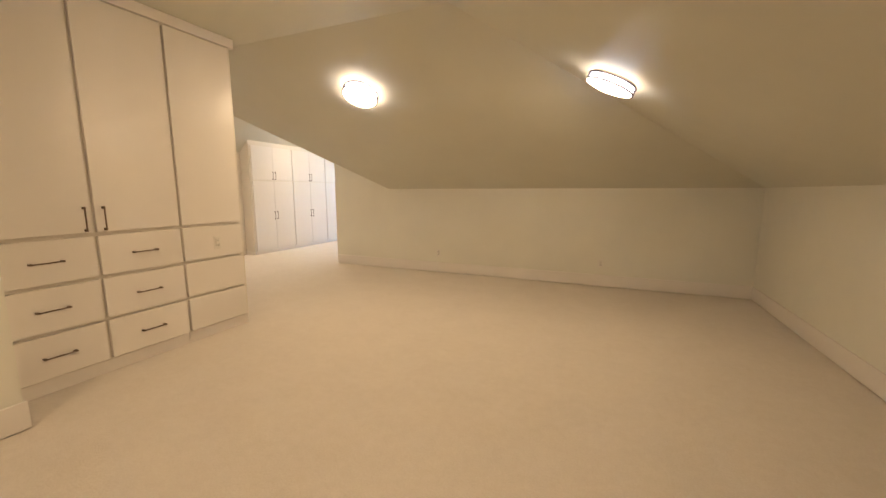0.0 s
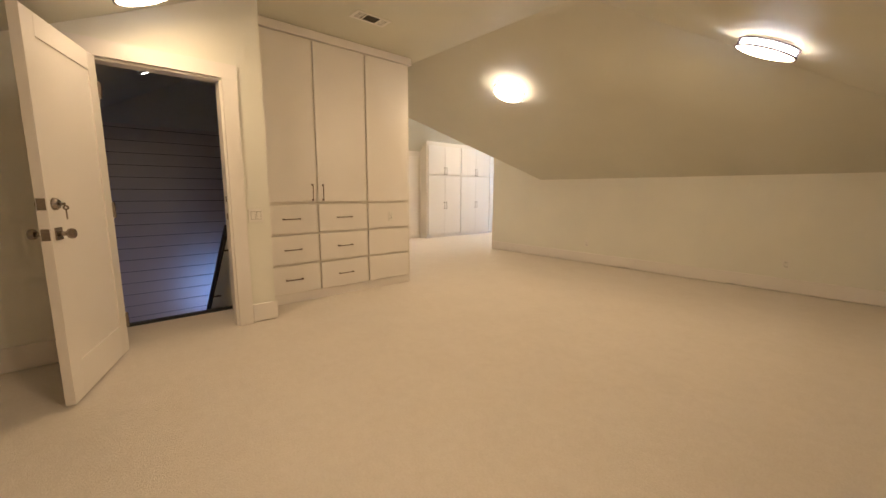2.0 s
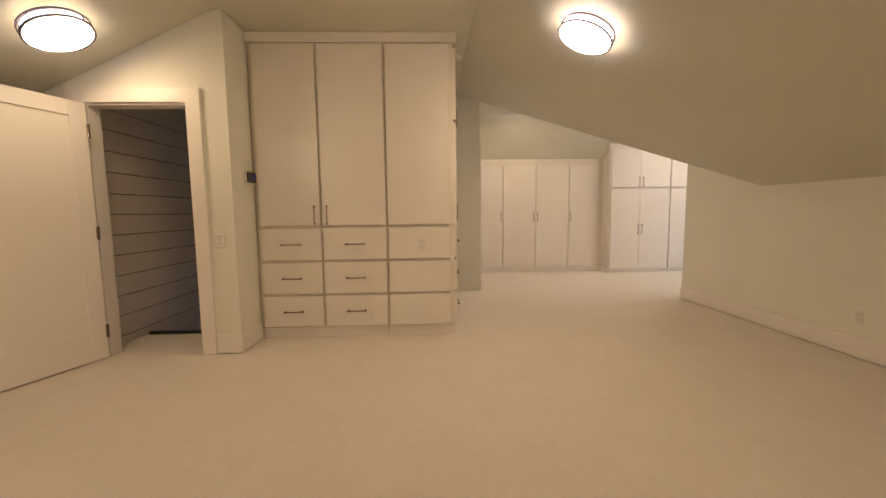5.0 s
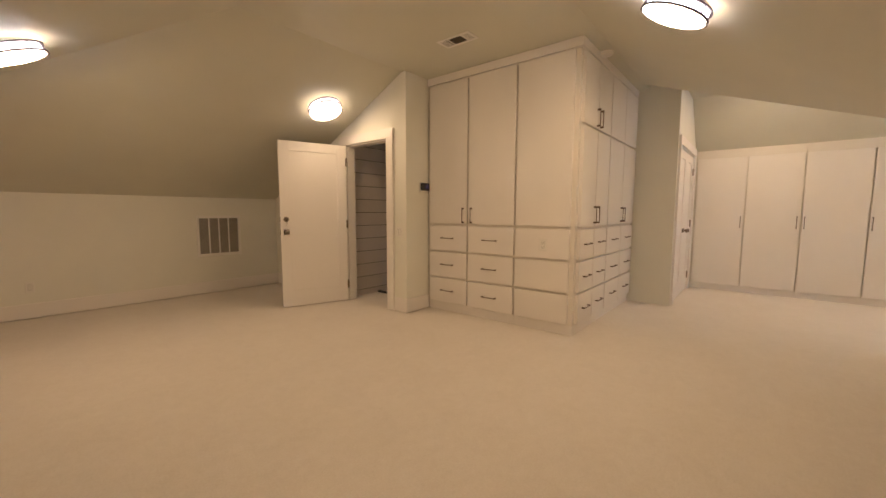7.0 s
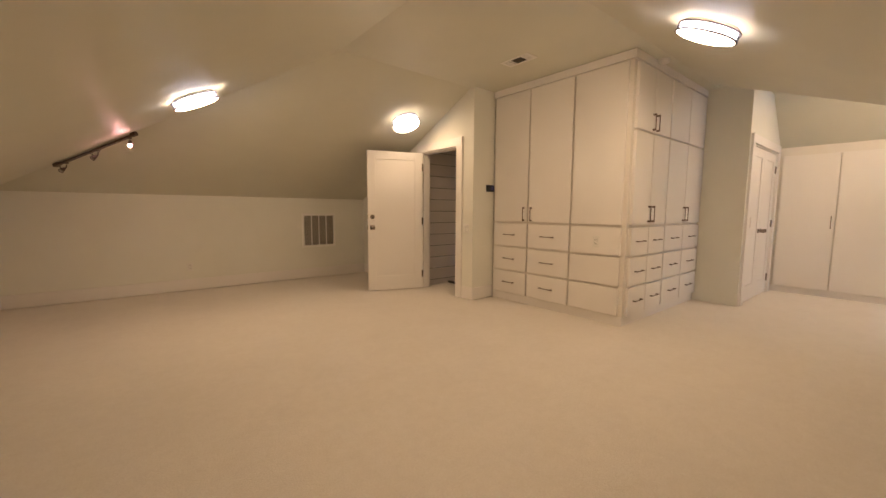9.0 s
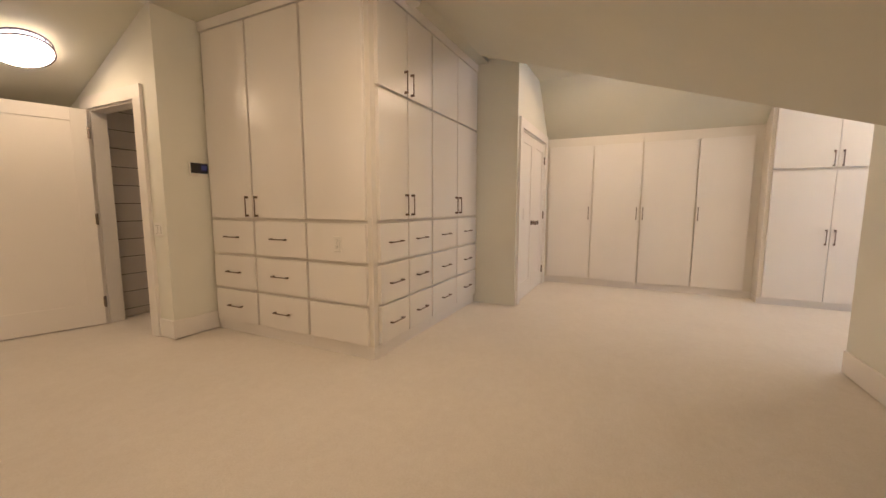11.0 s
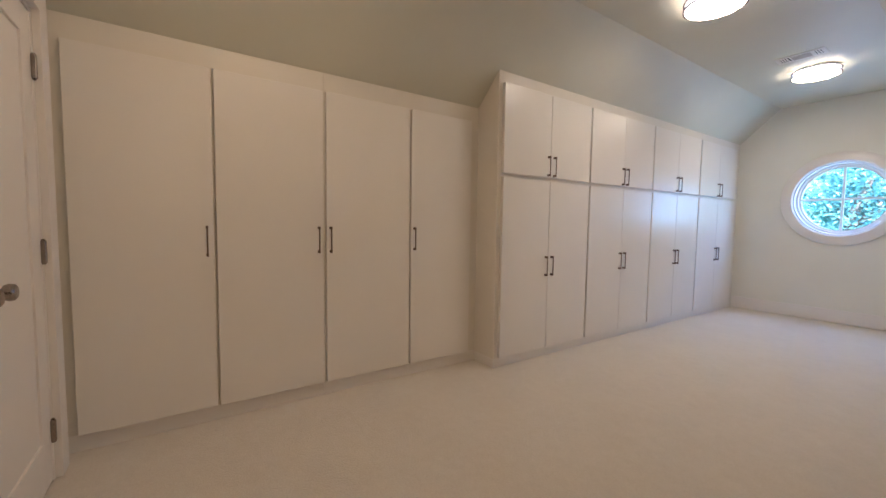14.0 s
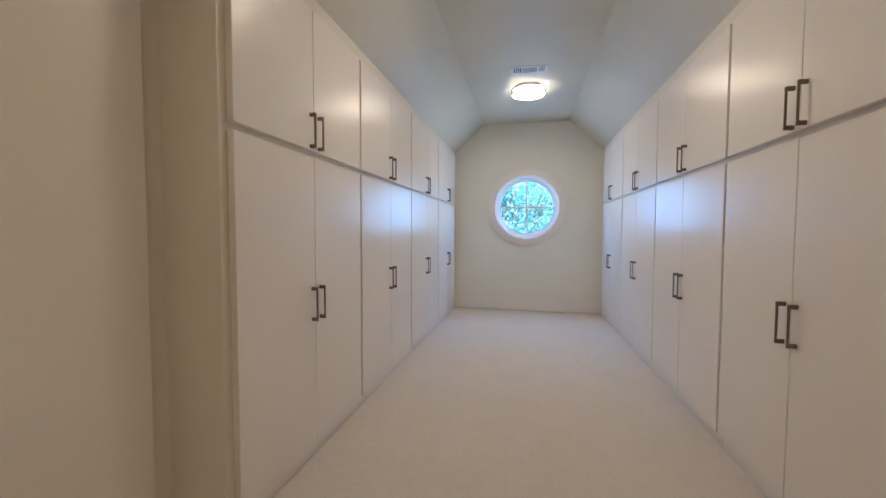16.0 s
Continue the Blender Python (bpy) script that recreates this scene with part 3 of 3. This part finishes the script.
ceiling_lamp((-2.44, 3.96, north_z(3.96)), (0, -PITCH, -1))
ceiling_lamp((-2.40, 0.43, south_slope(0.43)), (0, PITCH, -1), DIFFUSER_DIM, SIDE_DIM)
ceiling_lamp((0.055, 3.70, east_z(0.055)), (-PITCH, 0, -1), DIFFUSER_EAST)
ceiling_lamp((0.08, 0.755, east_z(0.08)), (-PITCH, 0, -1), DIFFUSER)
ceiling_lamp((-5.67, 9.44, HW), (0, 0, -1), DIFFUSER_WING)
ceiling_lamp((-5.72, 7.22, HW), (0, 0, -1), DIFFUSER_WING)
ceiling_lamp((-5.80, 4.53, HW), (0, 0, -1), DIFFUSER_NEAR)

# track light along the hip
ta, tb = Vector((1.165, -1.115, 0)), Vector((0.47, -0.42, 0))
ta.z, tb.z = east_z(ta.x) - 0.03, east_z(tb.x) - 0.03
track = thing("track_light", "brushed metal track with three small spots, one lit", "track light", Matrix.Translation(tb))
d = (ta - tb)
turn = d.to_track_quat("X", "Z").to_matrix()
bm = boxes(((0, -0.017, -0.010), (d.length, 0.017, 0.010)), ((-0.012, -0.021, -0.014), (0.05, 0.021, 0.028)), ((d.length - 0.05, -0.021, -0.014), (d.length + 0.012, 0.021, 0.028)), bevel=0.003)
bmesh.ops.rotate(bm, cent=(0, 0, 0), matrix=turn, verts=bm.verts)
part("rail", bm, STEEL, track, "flat brushed metal rail")
for k, f in enumerate((0.07, 0.46, 0.86)):
    p = d * f
    out = Vector((0.62, 0.62, 0.0)) if k else Vector((-0.1, 0.1, 0.0))
    bm = bmesh.new()
    lathe(bm, [(0, -0.026), (0.018, -0.026), (0.018, -0.008), (0, -0.008)], 16, Matrix.Translation(p))
    bend = [p + Vector((0, 0, -0.02)) + out * (0.045 * (1 - math.cos(i * math.pi / 6))) + Vector((0, 0, -0.052 * math.sin(i * math.pi / 6) - 0.016)) for i in range(6)]
    for u, v in zip(bend, bend[1:]):
        rod(bm, u, v, 0.0065, 8)
    q = bend[3 if k else 1]
    aim = (Vector((0.1, 0.3, -0.6)), Vector((0.5, 0.3, -0.5)), Vector((0.4, 0.5, -0.5)))[k].normalized()
    m = Matrix.Translation(q) @ aim.to_track_quat("Z", "Y").to_matrix().to_4x4()
    lathe(bm, [(0, -0.02), (0.012, -0.02), (0.018, -0.002), (0.025, 0.038), (0.022, 0.038), (0.010, 0.005), (0, 0.005)], 18, m)
    sp = part("spot", bm, STEEL, track, "small swivel spot head on a bent arm", True)
    bm = bmesh.new()
    if k == 0:
        lathe(bm, [(0, 0.026), (0.012, 0.030), (0.017, 0.040), (0.013, 0.051), (0, 0.055)], 16, m)
    else:
        lathe(bm, [(0, 0.030), (0.010, 0.031), (0.020, 0.034)], 16, m)
    part("bulb", bm, SPOT_GLOW if k == 0 else DEAD_BULB, sp)


# ---- registers, grille, detector, plates ----
def register(m, length, width, label, end_slats):
    """A ceiling register: local x along it, -z down."""
    r = thing("ceiling_vent", label, "vent", m)
    a, b = length / 2, width / 2
    part("frame", boxes(((-a, -b, -0.008), (a, -b + 0.025, -0.001)), ((-a, b - 0.025, -0.008), (a, b, -0.001)), ((-a, -b + 0.025, -0.008), (-a + 0.028, b - 0.025, -0.001)), ((a - 0.028, -b + 0.025, -0.008), (a, b - 0.025, -0.001)), bevel=0.002), PLASTIC, r)
    part("backing", boxes(((-a + 0.02, -b + 0.02, -0.003), (a - 0.02, b - 0.02, -0.0012))), DUCT, r, "dark duct opening")
    part("divider", boxes(((-a * 0.42, -b + 0.025, -0.009), (-a * 0.42 + 0.012, b - 0.025, -0.003))), PLASTIC, r)
    part("divider", boxes(((a * 0.42, -b + 0.025, -0.009), (a * 0.42 + 0.012, b - 0.025, -0.003))), PLASTIC, r)
    for s in (-1, 1):
        for i in range(4):
            x = s * (a * 0.5 + i * (a * 0.42) / 4 + 0.006)
            part("slat", boxes(((x - 0.0045, -b + 0.025, -0.009), (x + 0.0045, b - 0.025, -0.003))), PLASTIC, r)
    if end_slats:
        for i in range(5):
            y = -b + 0.035 + i * (width - 0.07) / 4
            part("slat", boxes(((-a * 0.4, y - 0.008, -0.008), (a * 0.4, y + 0.008, -0.004))), SLAT, r)
    return r


register(pose(-2.655, 2.165, H, 0, 0, 90), 0.36, 0.17, "white ceiling air register with dark slots", False)
register(pose(-5.67, 8.94, HW), 0.36, 0.17, "white ceiling air register near the round window lamp", True)

register(pose(-5.86, 6.40, HW, 0, 0, 90), 0.30, 0.17, "white ceiling air register between two lamps", False)

grille = thing("return_grille", "white framed return air grille with four grey panels in the wall", "vent", pose(-2.03, SOUTH, 0.835))
gw, gh = 0.298, 0.295
part("frame", boxes(((-gw, 0.001, -gh), (gw, 0.02, -gh + 0.04)), ((-gw, 0.001, gh - 0.04), (gw, 0.02, gh)), ((-gw, 0.001, -gh + 0.04), (-gw + 0.035, 0.02, gh - 0.04)), ((gw - 0.035, 0.001, -gh + 0.04), (gw, 0.02, gh - 0.04)), bevel=0.003), GRILLE_WHITE, grille)
part("filter", boxes(((-gw + 0.03, 0.001, -gh + 0.03), (gw - 0.03, 0.003, gh - 0.03))), FILTER_AND_GAP, grille, "dusty grey filter")
for i in range(1, 4):
    x = -gw + 0.035 + i * (2 * gw - 0.07) / 4
    part("bar", boxes(((x - 0.009, 0.002, -gh + 0.04), (x + 0.009, 0.011, gh - 0.04)), bevel=0.002), GRILLE_WHITE, grille)
slat = mesh_of(boxes(((-gw + 0.035, 0.003, -0.001), (gw - 0.035, 0.009, 0.001))), "grille_slat", SLAT)
for i in range(36):
    o = new("slat", slat)
    o.parent = grille
    o.location.z = -gh + 0.05 + i * (2 * gh - 0.1) / 35

bm = bmesh.new()
lathe(bm, [(0, 0), (0.065, 0), (0.065, -0.012), (0.058, -0.03), (0.03, -0.036), (0, -0.036)], 32)
det = tagged(part("smoke_detector", bm, PLASTIC, None, "", True), "round white smoke detector on the ceiling", "smoke detector")
det.location = (-3.79, 3.135, H - 0.001)


def wall_plate(name, m, width, label, category, kind):
    """A cover plate in local xz, facing -y."""
    p = thing(name, label, category, m)
    part("plate", boxes(((-width / 2, -0.006, -0.0585), (width / 2, 0, 0.0585)), bevel=0.003), PLASTIC, p)
    if kind == "outlet":
        face = part("socket", boxes(((-0.0165, -0.0095, -0.0335), (0.0165, -0.0055, 0.0335)), bevel=0.0015), PLASTIC, p)
        # grey sheet behind the socket paints the shade of its seam
        part("socket_gap_shade", boxes(((-0.018, -0.0064, -0.035), (0.018, -0.005, 0.035))), FILTER_AND_GAP, p)
        for z in (-0.019, 0.019):
            part("slots", boxes(((-0.008, -0.0101, z - 0.003), (-0.006, -0.009, z + 0.007)), ((0.006, -0.0101, z - 0.003), (0.008, -0.009, z + 0.007)), ((-0.003, -0.0101, z - 0.012), (0.003, -0.009, z - 0.007))), DARK_PLASTIC, face)
    else:
        n = 2 if kind == "double" else 1
        for i in range(n):
            x = (i - (n - 1) / 2) * 0.046
            # grey outline painted round the rocker as the shade of its gap
            part("rocker_gap_shade", boxes(((x - 0.0185, -0.0068, -0.0355), (x + 0.0185, -0.005, 0.0355))), FILTER_AND_GAP, p)
            part("rocker", boxes(((x - 0.016, -0.010, -0.033), (x + 0.016, -0.006, 0.033)), bevel=0.003), PLASTIC, p)
    return p


wall_plate("light_switch", pose(DOOR_X, 1.125, 0.957, 0, 0, 90), 0.118, "white double rocker light switch beside the stair door", "light switch", "double")
wall_plate("wall_outlet", pose(CAB_X + 0.0255, 2.768, 0.875, 0, 0, 90), 0.072, "white outlet plate set in a blank drawer front", "outlet", "outlet")
wall_plate("wall_outlet", pose(-2.50, NORTH, 0.325), 0.072, "white wall outlet low on the knee wall", "outlet", "outlet")
wall_plate("wall_outlet", pose(0.02, NORTH, 0.335), 0.072, "white wall outlet low on the knee wall", "outlet", "outlet")
wall_plate("wall_outlet", pose(-0.08, SOUTH, 0.35, 0, 0, 180), 0.072, "white wall outlet low on the grille wall", "outlet", "outlet")
th = thing("thermostat", "small dark thermostat on the wall beside the cabinets", "thermostat", pose(-3.20, POST_Y, 1.485))
part("case", boxes(((-0.078, 0, -0.058), (0.078, 0.022, 0.054)), bevel=0.004), PLASTIC, th, "pale grey plastic back case")
part("cover", boxes(((-0.075, 0.0222, -0.038), (0.075, 0.033, 0.052)), bevel=0.003), DARK_PLASTIC, th, "glossy dark front cover")
part("display", boxes(((-0.062, 0.0332, -0.008), (-0.014, 0.0345, 0.032)), bevel=0.0005), SCREEN, th, "faintly lit bluish display")


# ---- round window ----
win = thing("window_1", "round white window with four panes, trees outside", "window", pose(WIN_X, FAR, WIN_Z), kind="structure")
face = pose(0, 0, 0, -90, 0, 0)     # lathe height runs along +y
bm = bmesh.new()
lathe(bm, [(WIN_R - 0.004, -0.002), (WIN_R + 0.112, -0.002), (WIN_R + 0.112, -0.026), (WIN_R + 0.106, -0.03), (WIN_R + 0.004, -0.03), (WIN_R - 0.004, -0.024)], 72, face, True)
part("casing_ring", bm, TRIM, win, "", True)
bm = bmesh.new()
lathe(bm, [(WIN_R - 0.002, 0.01), (WIN_R - 0.002, 0.15), (0.394, 0.15), (0.394, 0.085), (0.412, 0.08), (0.416, 0.055), (0.440, 0.05), (0.445, 0.01)], 72, face, True)
part("window_frame", bm, WINDOW_PAINT, win, "", True)
part("muntin", boxes(((-0.013, 0.088, -0.398), (0.013, 0.115, 0.398)), bevel=0.004), WINDOW_PAINT, win)
part("muntin", boxes(((-0.398, 0.0885, -0.013), (-0.013, 0.1145, 0.013)), ((0.013, 0.0885, -0.013), (0.398, 0.1145, 0.013)), bevel=0.004), WINDOW_PAINT, win)
for q in range(4):
    bm = bmesh.new()
    a0 = q * math.pi / 2
    rim = [(0.399 * math.cos(a0 + i * math.pi / 24), 0.100, 0.399 * math.sin(a0 + i * math.pi / 24)) for i in range(13)]
    f = bm.faces.new([bm.verts.new(p) for p in [(0, 0.100, 0)] + rim])
    bmesh.ops.solidify(bm, geom=[f], thickness=0.004)
    pane = part("pane", bm, GLASS, win)
    pane.visible_shadow = False

# ---- stairwell beyond the open door ----
SW0, SW1, SWX = 0.04, 2.35, -7.0
PLANK = 0.184


def shiplap(name, m, length, z0, z1, label):
    """A planked wall: local x along it, looking along -y."""
    w = tagged(part(name, boxes(((0, 0.014, z0), (length, 0.1, z1))), GAP), label, "wall", kind="structure")
    w.matrix_world = m
    me = mesh_of(boxes(((0, 0, 0.004), (length, 0.0135, PLANK - 0.004)), bevel=0.003), "plank", SHIPLAP)
    z = z0
    while z < z1 - 0.02:
        o = new("plank", me)
        o.parent = w
        o.location.z = z
        z += PLANK
    return w


base = 0.078 - 16 * PLANK
shiplap("wall_stair_left", pose(DOOR_X - T - 0.001, SW0, 0, 0, 0, 180), -(SWX - DOOR_X + T) + 0.1, base, 2.28, "white shiplap wall down the side of the stairs")
shiplap("wall_stair_far", pose(SWX, SW0 - 0.03, 0, 0, 0, 90), SW1 - SW0 + 0.05, base, 2.3, "white shiplap wall at the far end of the stairs")
structure("wall_stair_right", boxes(((-3.9, SW1 + 0.012, -2.9), (-7.75, SW1 + 0.11, 2.8))), WALL, "plain wall in the dark stairwell", "wall")
structure("wall_stair_lower", boxes(((-3.40, SW0, -2.9), (-3.30, POST_Y - 0.02, -0.251)), ((-3.41, POST_Y - T, -2.9), (-3.899, POST_Y - 0.001, -0.201))), WALL, "plain lower wall of the stairwell", "wall")
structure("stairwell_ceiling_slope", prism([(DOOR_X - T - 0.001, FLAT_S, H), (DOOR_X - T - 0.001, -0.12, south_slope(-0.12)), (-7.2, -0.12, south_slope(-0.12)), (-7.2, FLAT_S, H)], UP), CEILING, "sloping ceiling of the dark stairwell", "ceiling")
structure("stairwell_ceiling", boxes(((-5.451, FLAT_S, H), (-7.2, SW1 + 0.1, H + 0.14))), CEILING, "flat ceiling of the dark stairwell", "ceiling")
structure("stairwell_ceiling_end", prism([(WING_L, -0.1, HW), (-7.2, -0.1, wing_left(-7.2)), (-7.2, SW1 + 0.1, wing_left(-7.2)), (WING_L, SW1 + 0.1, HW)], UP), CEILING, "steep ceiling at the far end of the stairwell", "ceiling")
# unseen lid added behind the closed doors to block light from outside
structure("closet_light_lid", boxes(((-7.75, SW1, 2.80), (PILLAR_X - T - 0.002, WING_Y - 0.01, 2.9))), CEILING, "unseen lid behind the closet doors that keeps outside light out", "ceiling")
structure("stairwell_floor", boxes(((SWX - 0.1, SW0 - 0.1, -2.95), (-3.3, SW1 + 0.1, -2.87))), CARPET, "carpeted floor at the foot of the stairs", "floor")
steps = thing("staircase", "carpeted stairs going down behind the stair door", "stairs", pose(-3.49, SW0, 0), kind="structure")
for i in range(10):
    part("step", boxes(((-0.27 * (i + 1), 0.016, -0.183 * (i + 1) - 0.18), (-0.27 * i, 1.0 - SW0, -0.183 * (i + 1))), bevel=0.008), CARPET, steps)
structure("landing_nosing", boxes(((-3.535, 0.056, -0.04), (-3.492, POST_Y - T - 0.002, 0.026)), bevel=0.006), BLACK, "black metal edge strip at the top of the stairs", "nosing")
rail = thing("handrail", "black metal stair handrail on wall brackets", "handrail", pose(-3.341, 0.987, 0.842))
rd = Vector((-1.335, 0, -1.167)) * 1.4
bm = bmesh.new()
box(bm, (0, -0.02, -0.02), (rd.length, 0.02, 0.02), 0.006)
bmesh.ops.rotate(bm, cent=(0, 0, 0), matrix=rd.to_track_quat("X", "Z").to_matrix(), verts=bm.verts)
part("rail_bar", bm, BLACK, rail)
bm = bmesh.new()
box(bm, (0.05, 0.012, -0.10), (rd.length, 0.03, -0.085), 0.003)
bmesh.ops.rotate(bm, cent=(0, 0, 0), matrix=rd.to_track_quat("X", "Z").to_matrix(), verts=bm.verts)
part("lower_bar", bm, BLACK, rail)
for f in (0.12, 0.5, 0.85):
    bm = bmesh.new()
    p = rd * f
    rod(bm, p + Vector((0, 0, -0.02)), p + Vector((0, 0.0, -0.07)), 0.008, 8)
    rod(bm, p + Vector((0, 0.0, -0.065)), p + Vector((0, 0.092, -0.065)), 0.008, 8)
    part("bracket", bm, BLACK, rail)
structure("stair_guard_wall", prism([(-3.49, 1.07, -0.6), (-3.49, 1.07, 0.985), (-5.3, 1.07, -0.60), (-5.3, 1.07, -2.85), (-3.49, 1.07, -2.85)], (0, 0.07, 0)), WALL, "sloping low guard wall beside the stairs", "wall")
can = thing("recessed_light", "small recessed ceiling light over the stairs", "ceiling lamp", pose(-5.09, 0.646, south_slope(0.646) - 0.001, math.degrees(math.atan(PITCH)), 0, 0))
bm = bmesh.new()
lathe(bm, [(0.045, -0.006), (0.065, -0.006), (0.065, 0), (0.045, 0)], 28, None, True)
part("trim_ring", bm, PLASTIC, can, "", True)
bm = bmesh.new()
lathe(bm, [(0, -0.002), (0.044, -0.002)], 28)
part("bulb", bm, CAN_GLOW, can)
ld = bpy.data.lights.new("stair_window_light", "AREA")
ld.shape, ld.size, ld.size_y, ld.energy, ld.color = "RECTANGLE", 0.9, 1.2, 0.036, (0.74, 0.68, 1.0)
ld.spread = radians(80)
lo = new("stair_window_light", ld)
lo.matrix_world = look((-5.9, 2.2, -1.3), (-6.95, 1.3, -0.6))
ld = bpy.data.lights.new("lower_stair_window_light", "AREA")
ld.shape, ld.size, ld.size_y, ld.energy, ld.color = "RECTANGLE", 0.12, 0.5, 0.027, (0.25, 0.48, 1.0)
ld.spread = radians(42)
lo = new("lower_stair_window_light", ld)
lo.matrix_world = look((-5.45, 2.30, -1.2), (-7.0, 1.62, -0.55))

# ---- outside ----
structure("ground", boxes(((-400, -300, -3.7), (400, 500, -3.5))), GRASS, "green lawn below the house", "ground")


def tree(x, y, height, spread, leaves, size, seed, label):
    rnd = random.Random(seed)
    top = thing("tree", label, "tree", pose(x, y, -3.5))
    bm = bmesh.new()

    def limb(a, b, r0, r1):
        a, b = Vector(a), Vector(b)
        m = Matrix.Translation(a) @ (b - a).to_track_quat("Z", "Y").to_matrix().to_4x4()
        ln = (b - a).length
        lathe(bm, [(r0, 0), (r0 * 0.6 + r1 * 0.4, ln * 0.5), (r1, ln)], 9, m)

    limb((0, 0, 0), (0.1, 0.1, height * 0.55), 0.22, 0.12)
    ends = []
    for i in range(26):
        a = rnd.uniform(0, 2 * math.pi)
        z0 = height * rnd.uniform(0.22, 0.55)
        e = (math.cos(a) * spread * rnd.uniform(0.5, 1), math.sin(a) * spread * rnd.uniform(0.5, 1), z0 + height * rnd.uniform(0.08, 0.42))
        limb((0, 0, z0), e, 0.055, 0.015)
        ends.append(Vector(e))
        for j in range(2):
            t = rnd.uniform(0.4, 0.8)
            s = Vector((0, 0, z0)).lerp(Vector(e), t)
            q = s + Vector((rnd.uniform(-1, 1), rnd.uniform(-1, 1), rnd.uniform(-0.2, 0.8)))
            limb(s, q, 0.025, 0.008)
            ends.append(q)
    part("trunk", bm, BARK, top, "", True)
    verts, faces = [], []
    for i in range(leaves):
        c = ends[i % len(ends)] + Vector((rnd.gauss(0, 0.38), rnd.gauss(0, 0.38), rnd.gauss(0, 0.30)))
        s = rnd.uniform(0.5, 1.0) * size
        e = Euler((rnd.uniform(-0.9, 0.9), rnd.uniform(-0.9, 0.9), rnd.uniform(0, 6.28))).to_matrix()
        k = len(verts)
        for px, py, pz in ((-1.0, 0, 0), (0, -0.5, 0.12), (1.1, 0, -0.15), (0, 0.5, 0.12)):
            verts.append(c + e @ (Vector((px, py, pz)) * s))
        faces += [(k, k + 1, k + 2), (k, k + 2, k + 3)]
    me = bpy.data.meshes.new("crown")
    me.from_pydata([tuple(v) for v in verts], [], faces)
    me.materials.append(LEAF)
    cr = new("crown", me)
    cr.parent = top
    cr["kind"] = "stuff"
    return top


tree(-6.4, 15.0, 8.5, 2.6, 44000, 0.052, 3, "leafy green tree close outside the round window")
tree(-6.2, 20.5, 11.0, 3.6, 38000, 0.10, 13, "leafy green tree at the back of the garden")
tree(-4.0, 18.5, 10.0, 3.4, 38000, 0.09, 5, "leafy green tree behind the nearer tree")
tree(-9.0, 19.5, 10.0, 3.4, 34000, 0.09, 8, "leafy green tree farther off in the garden")
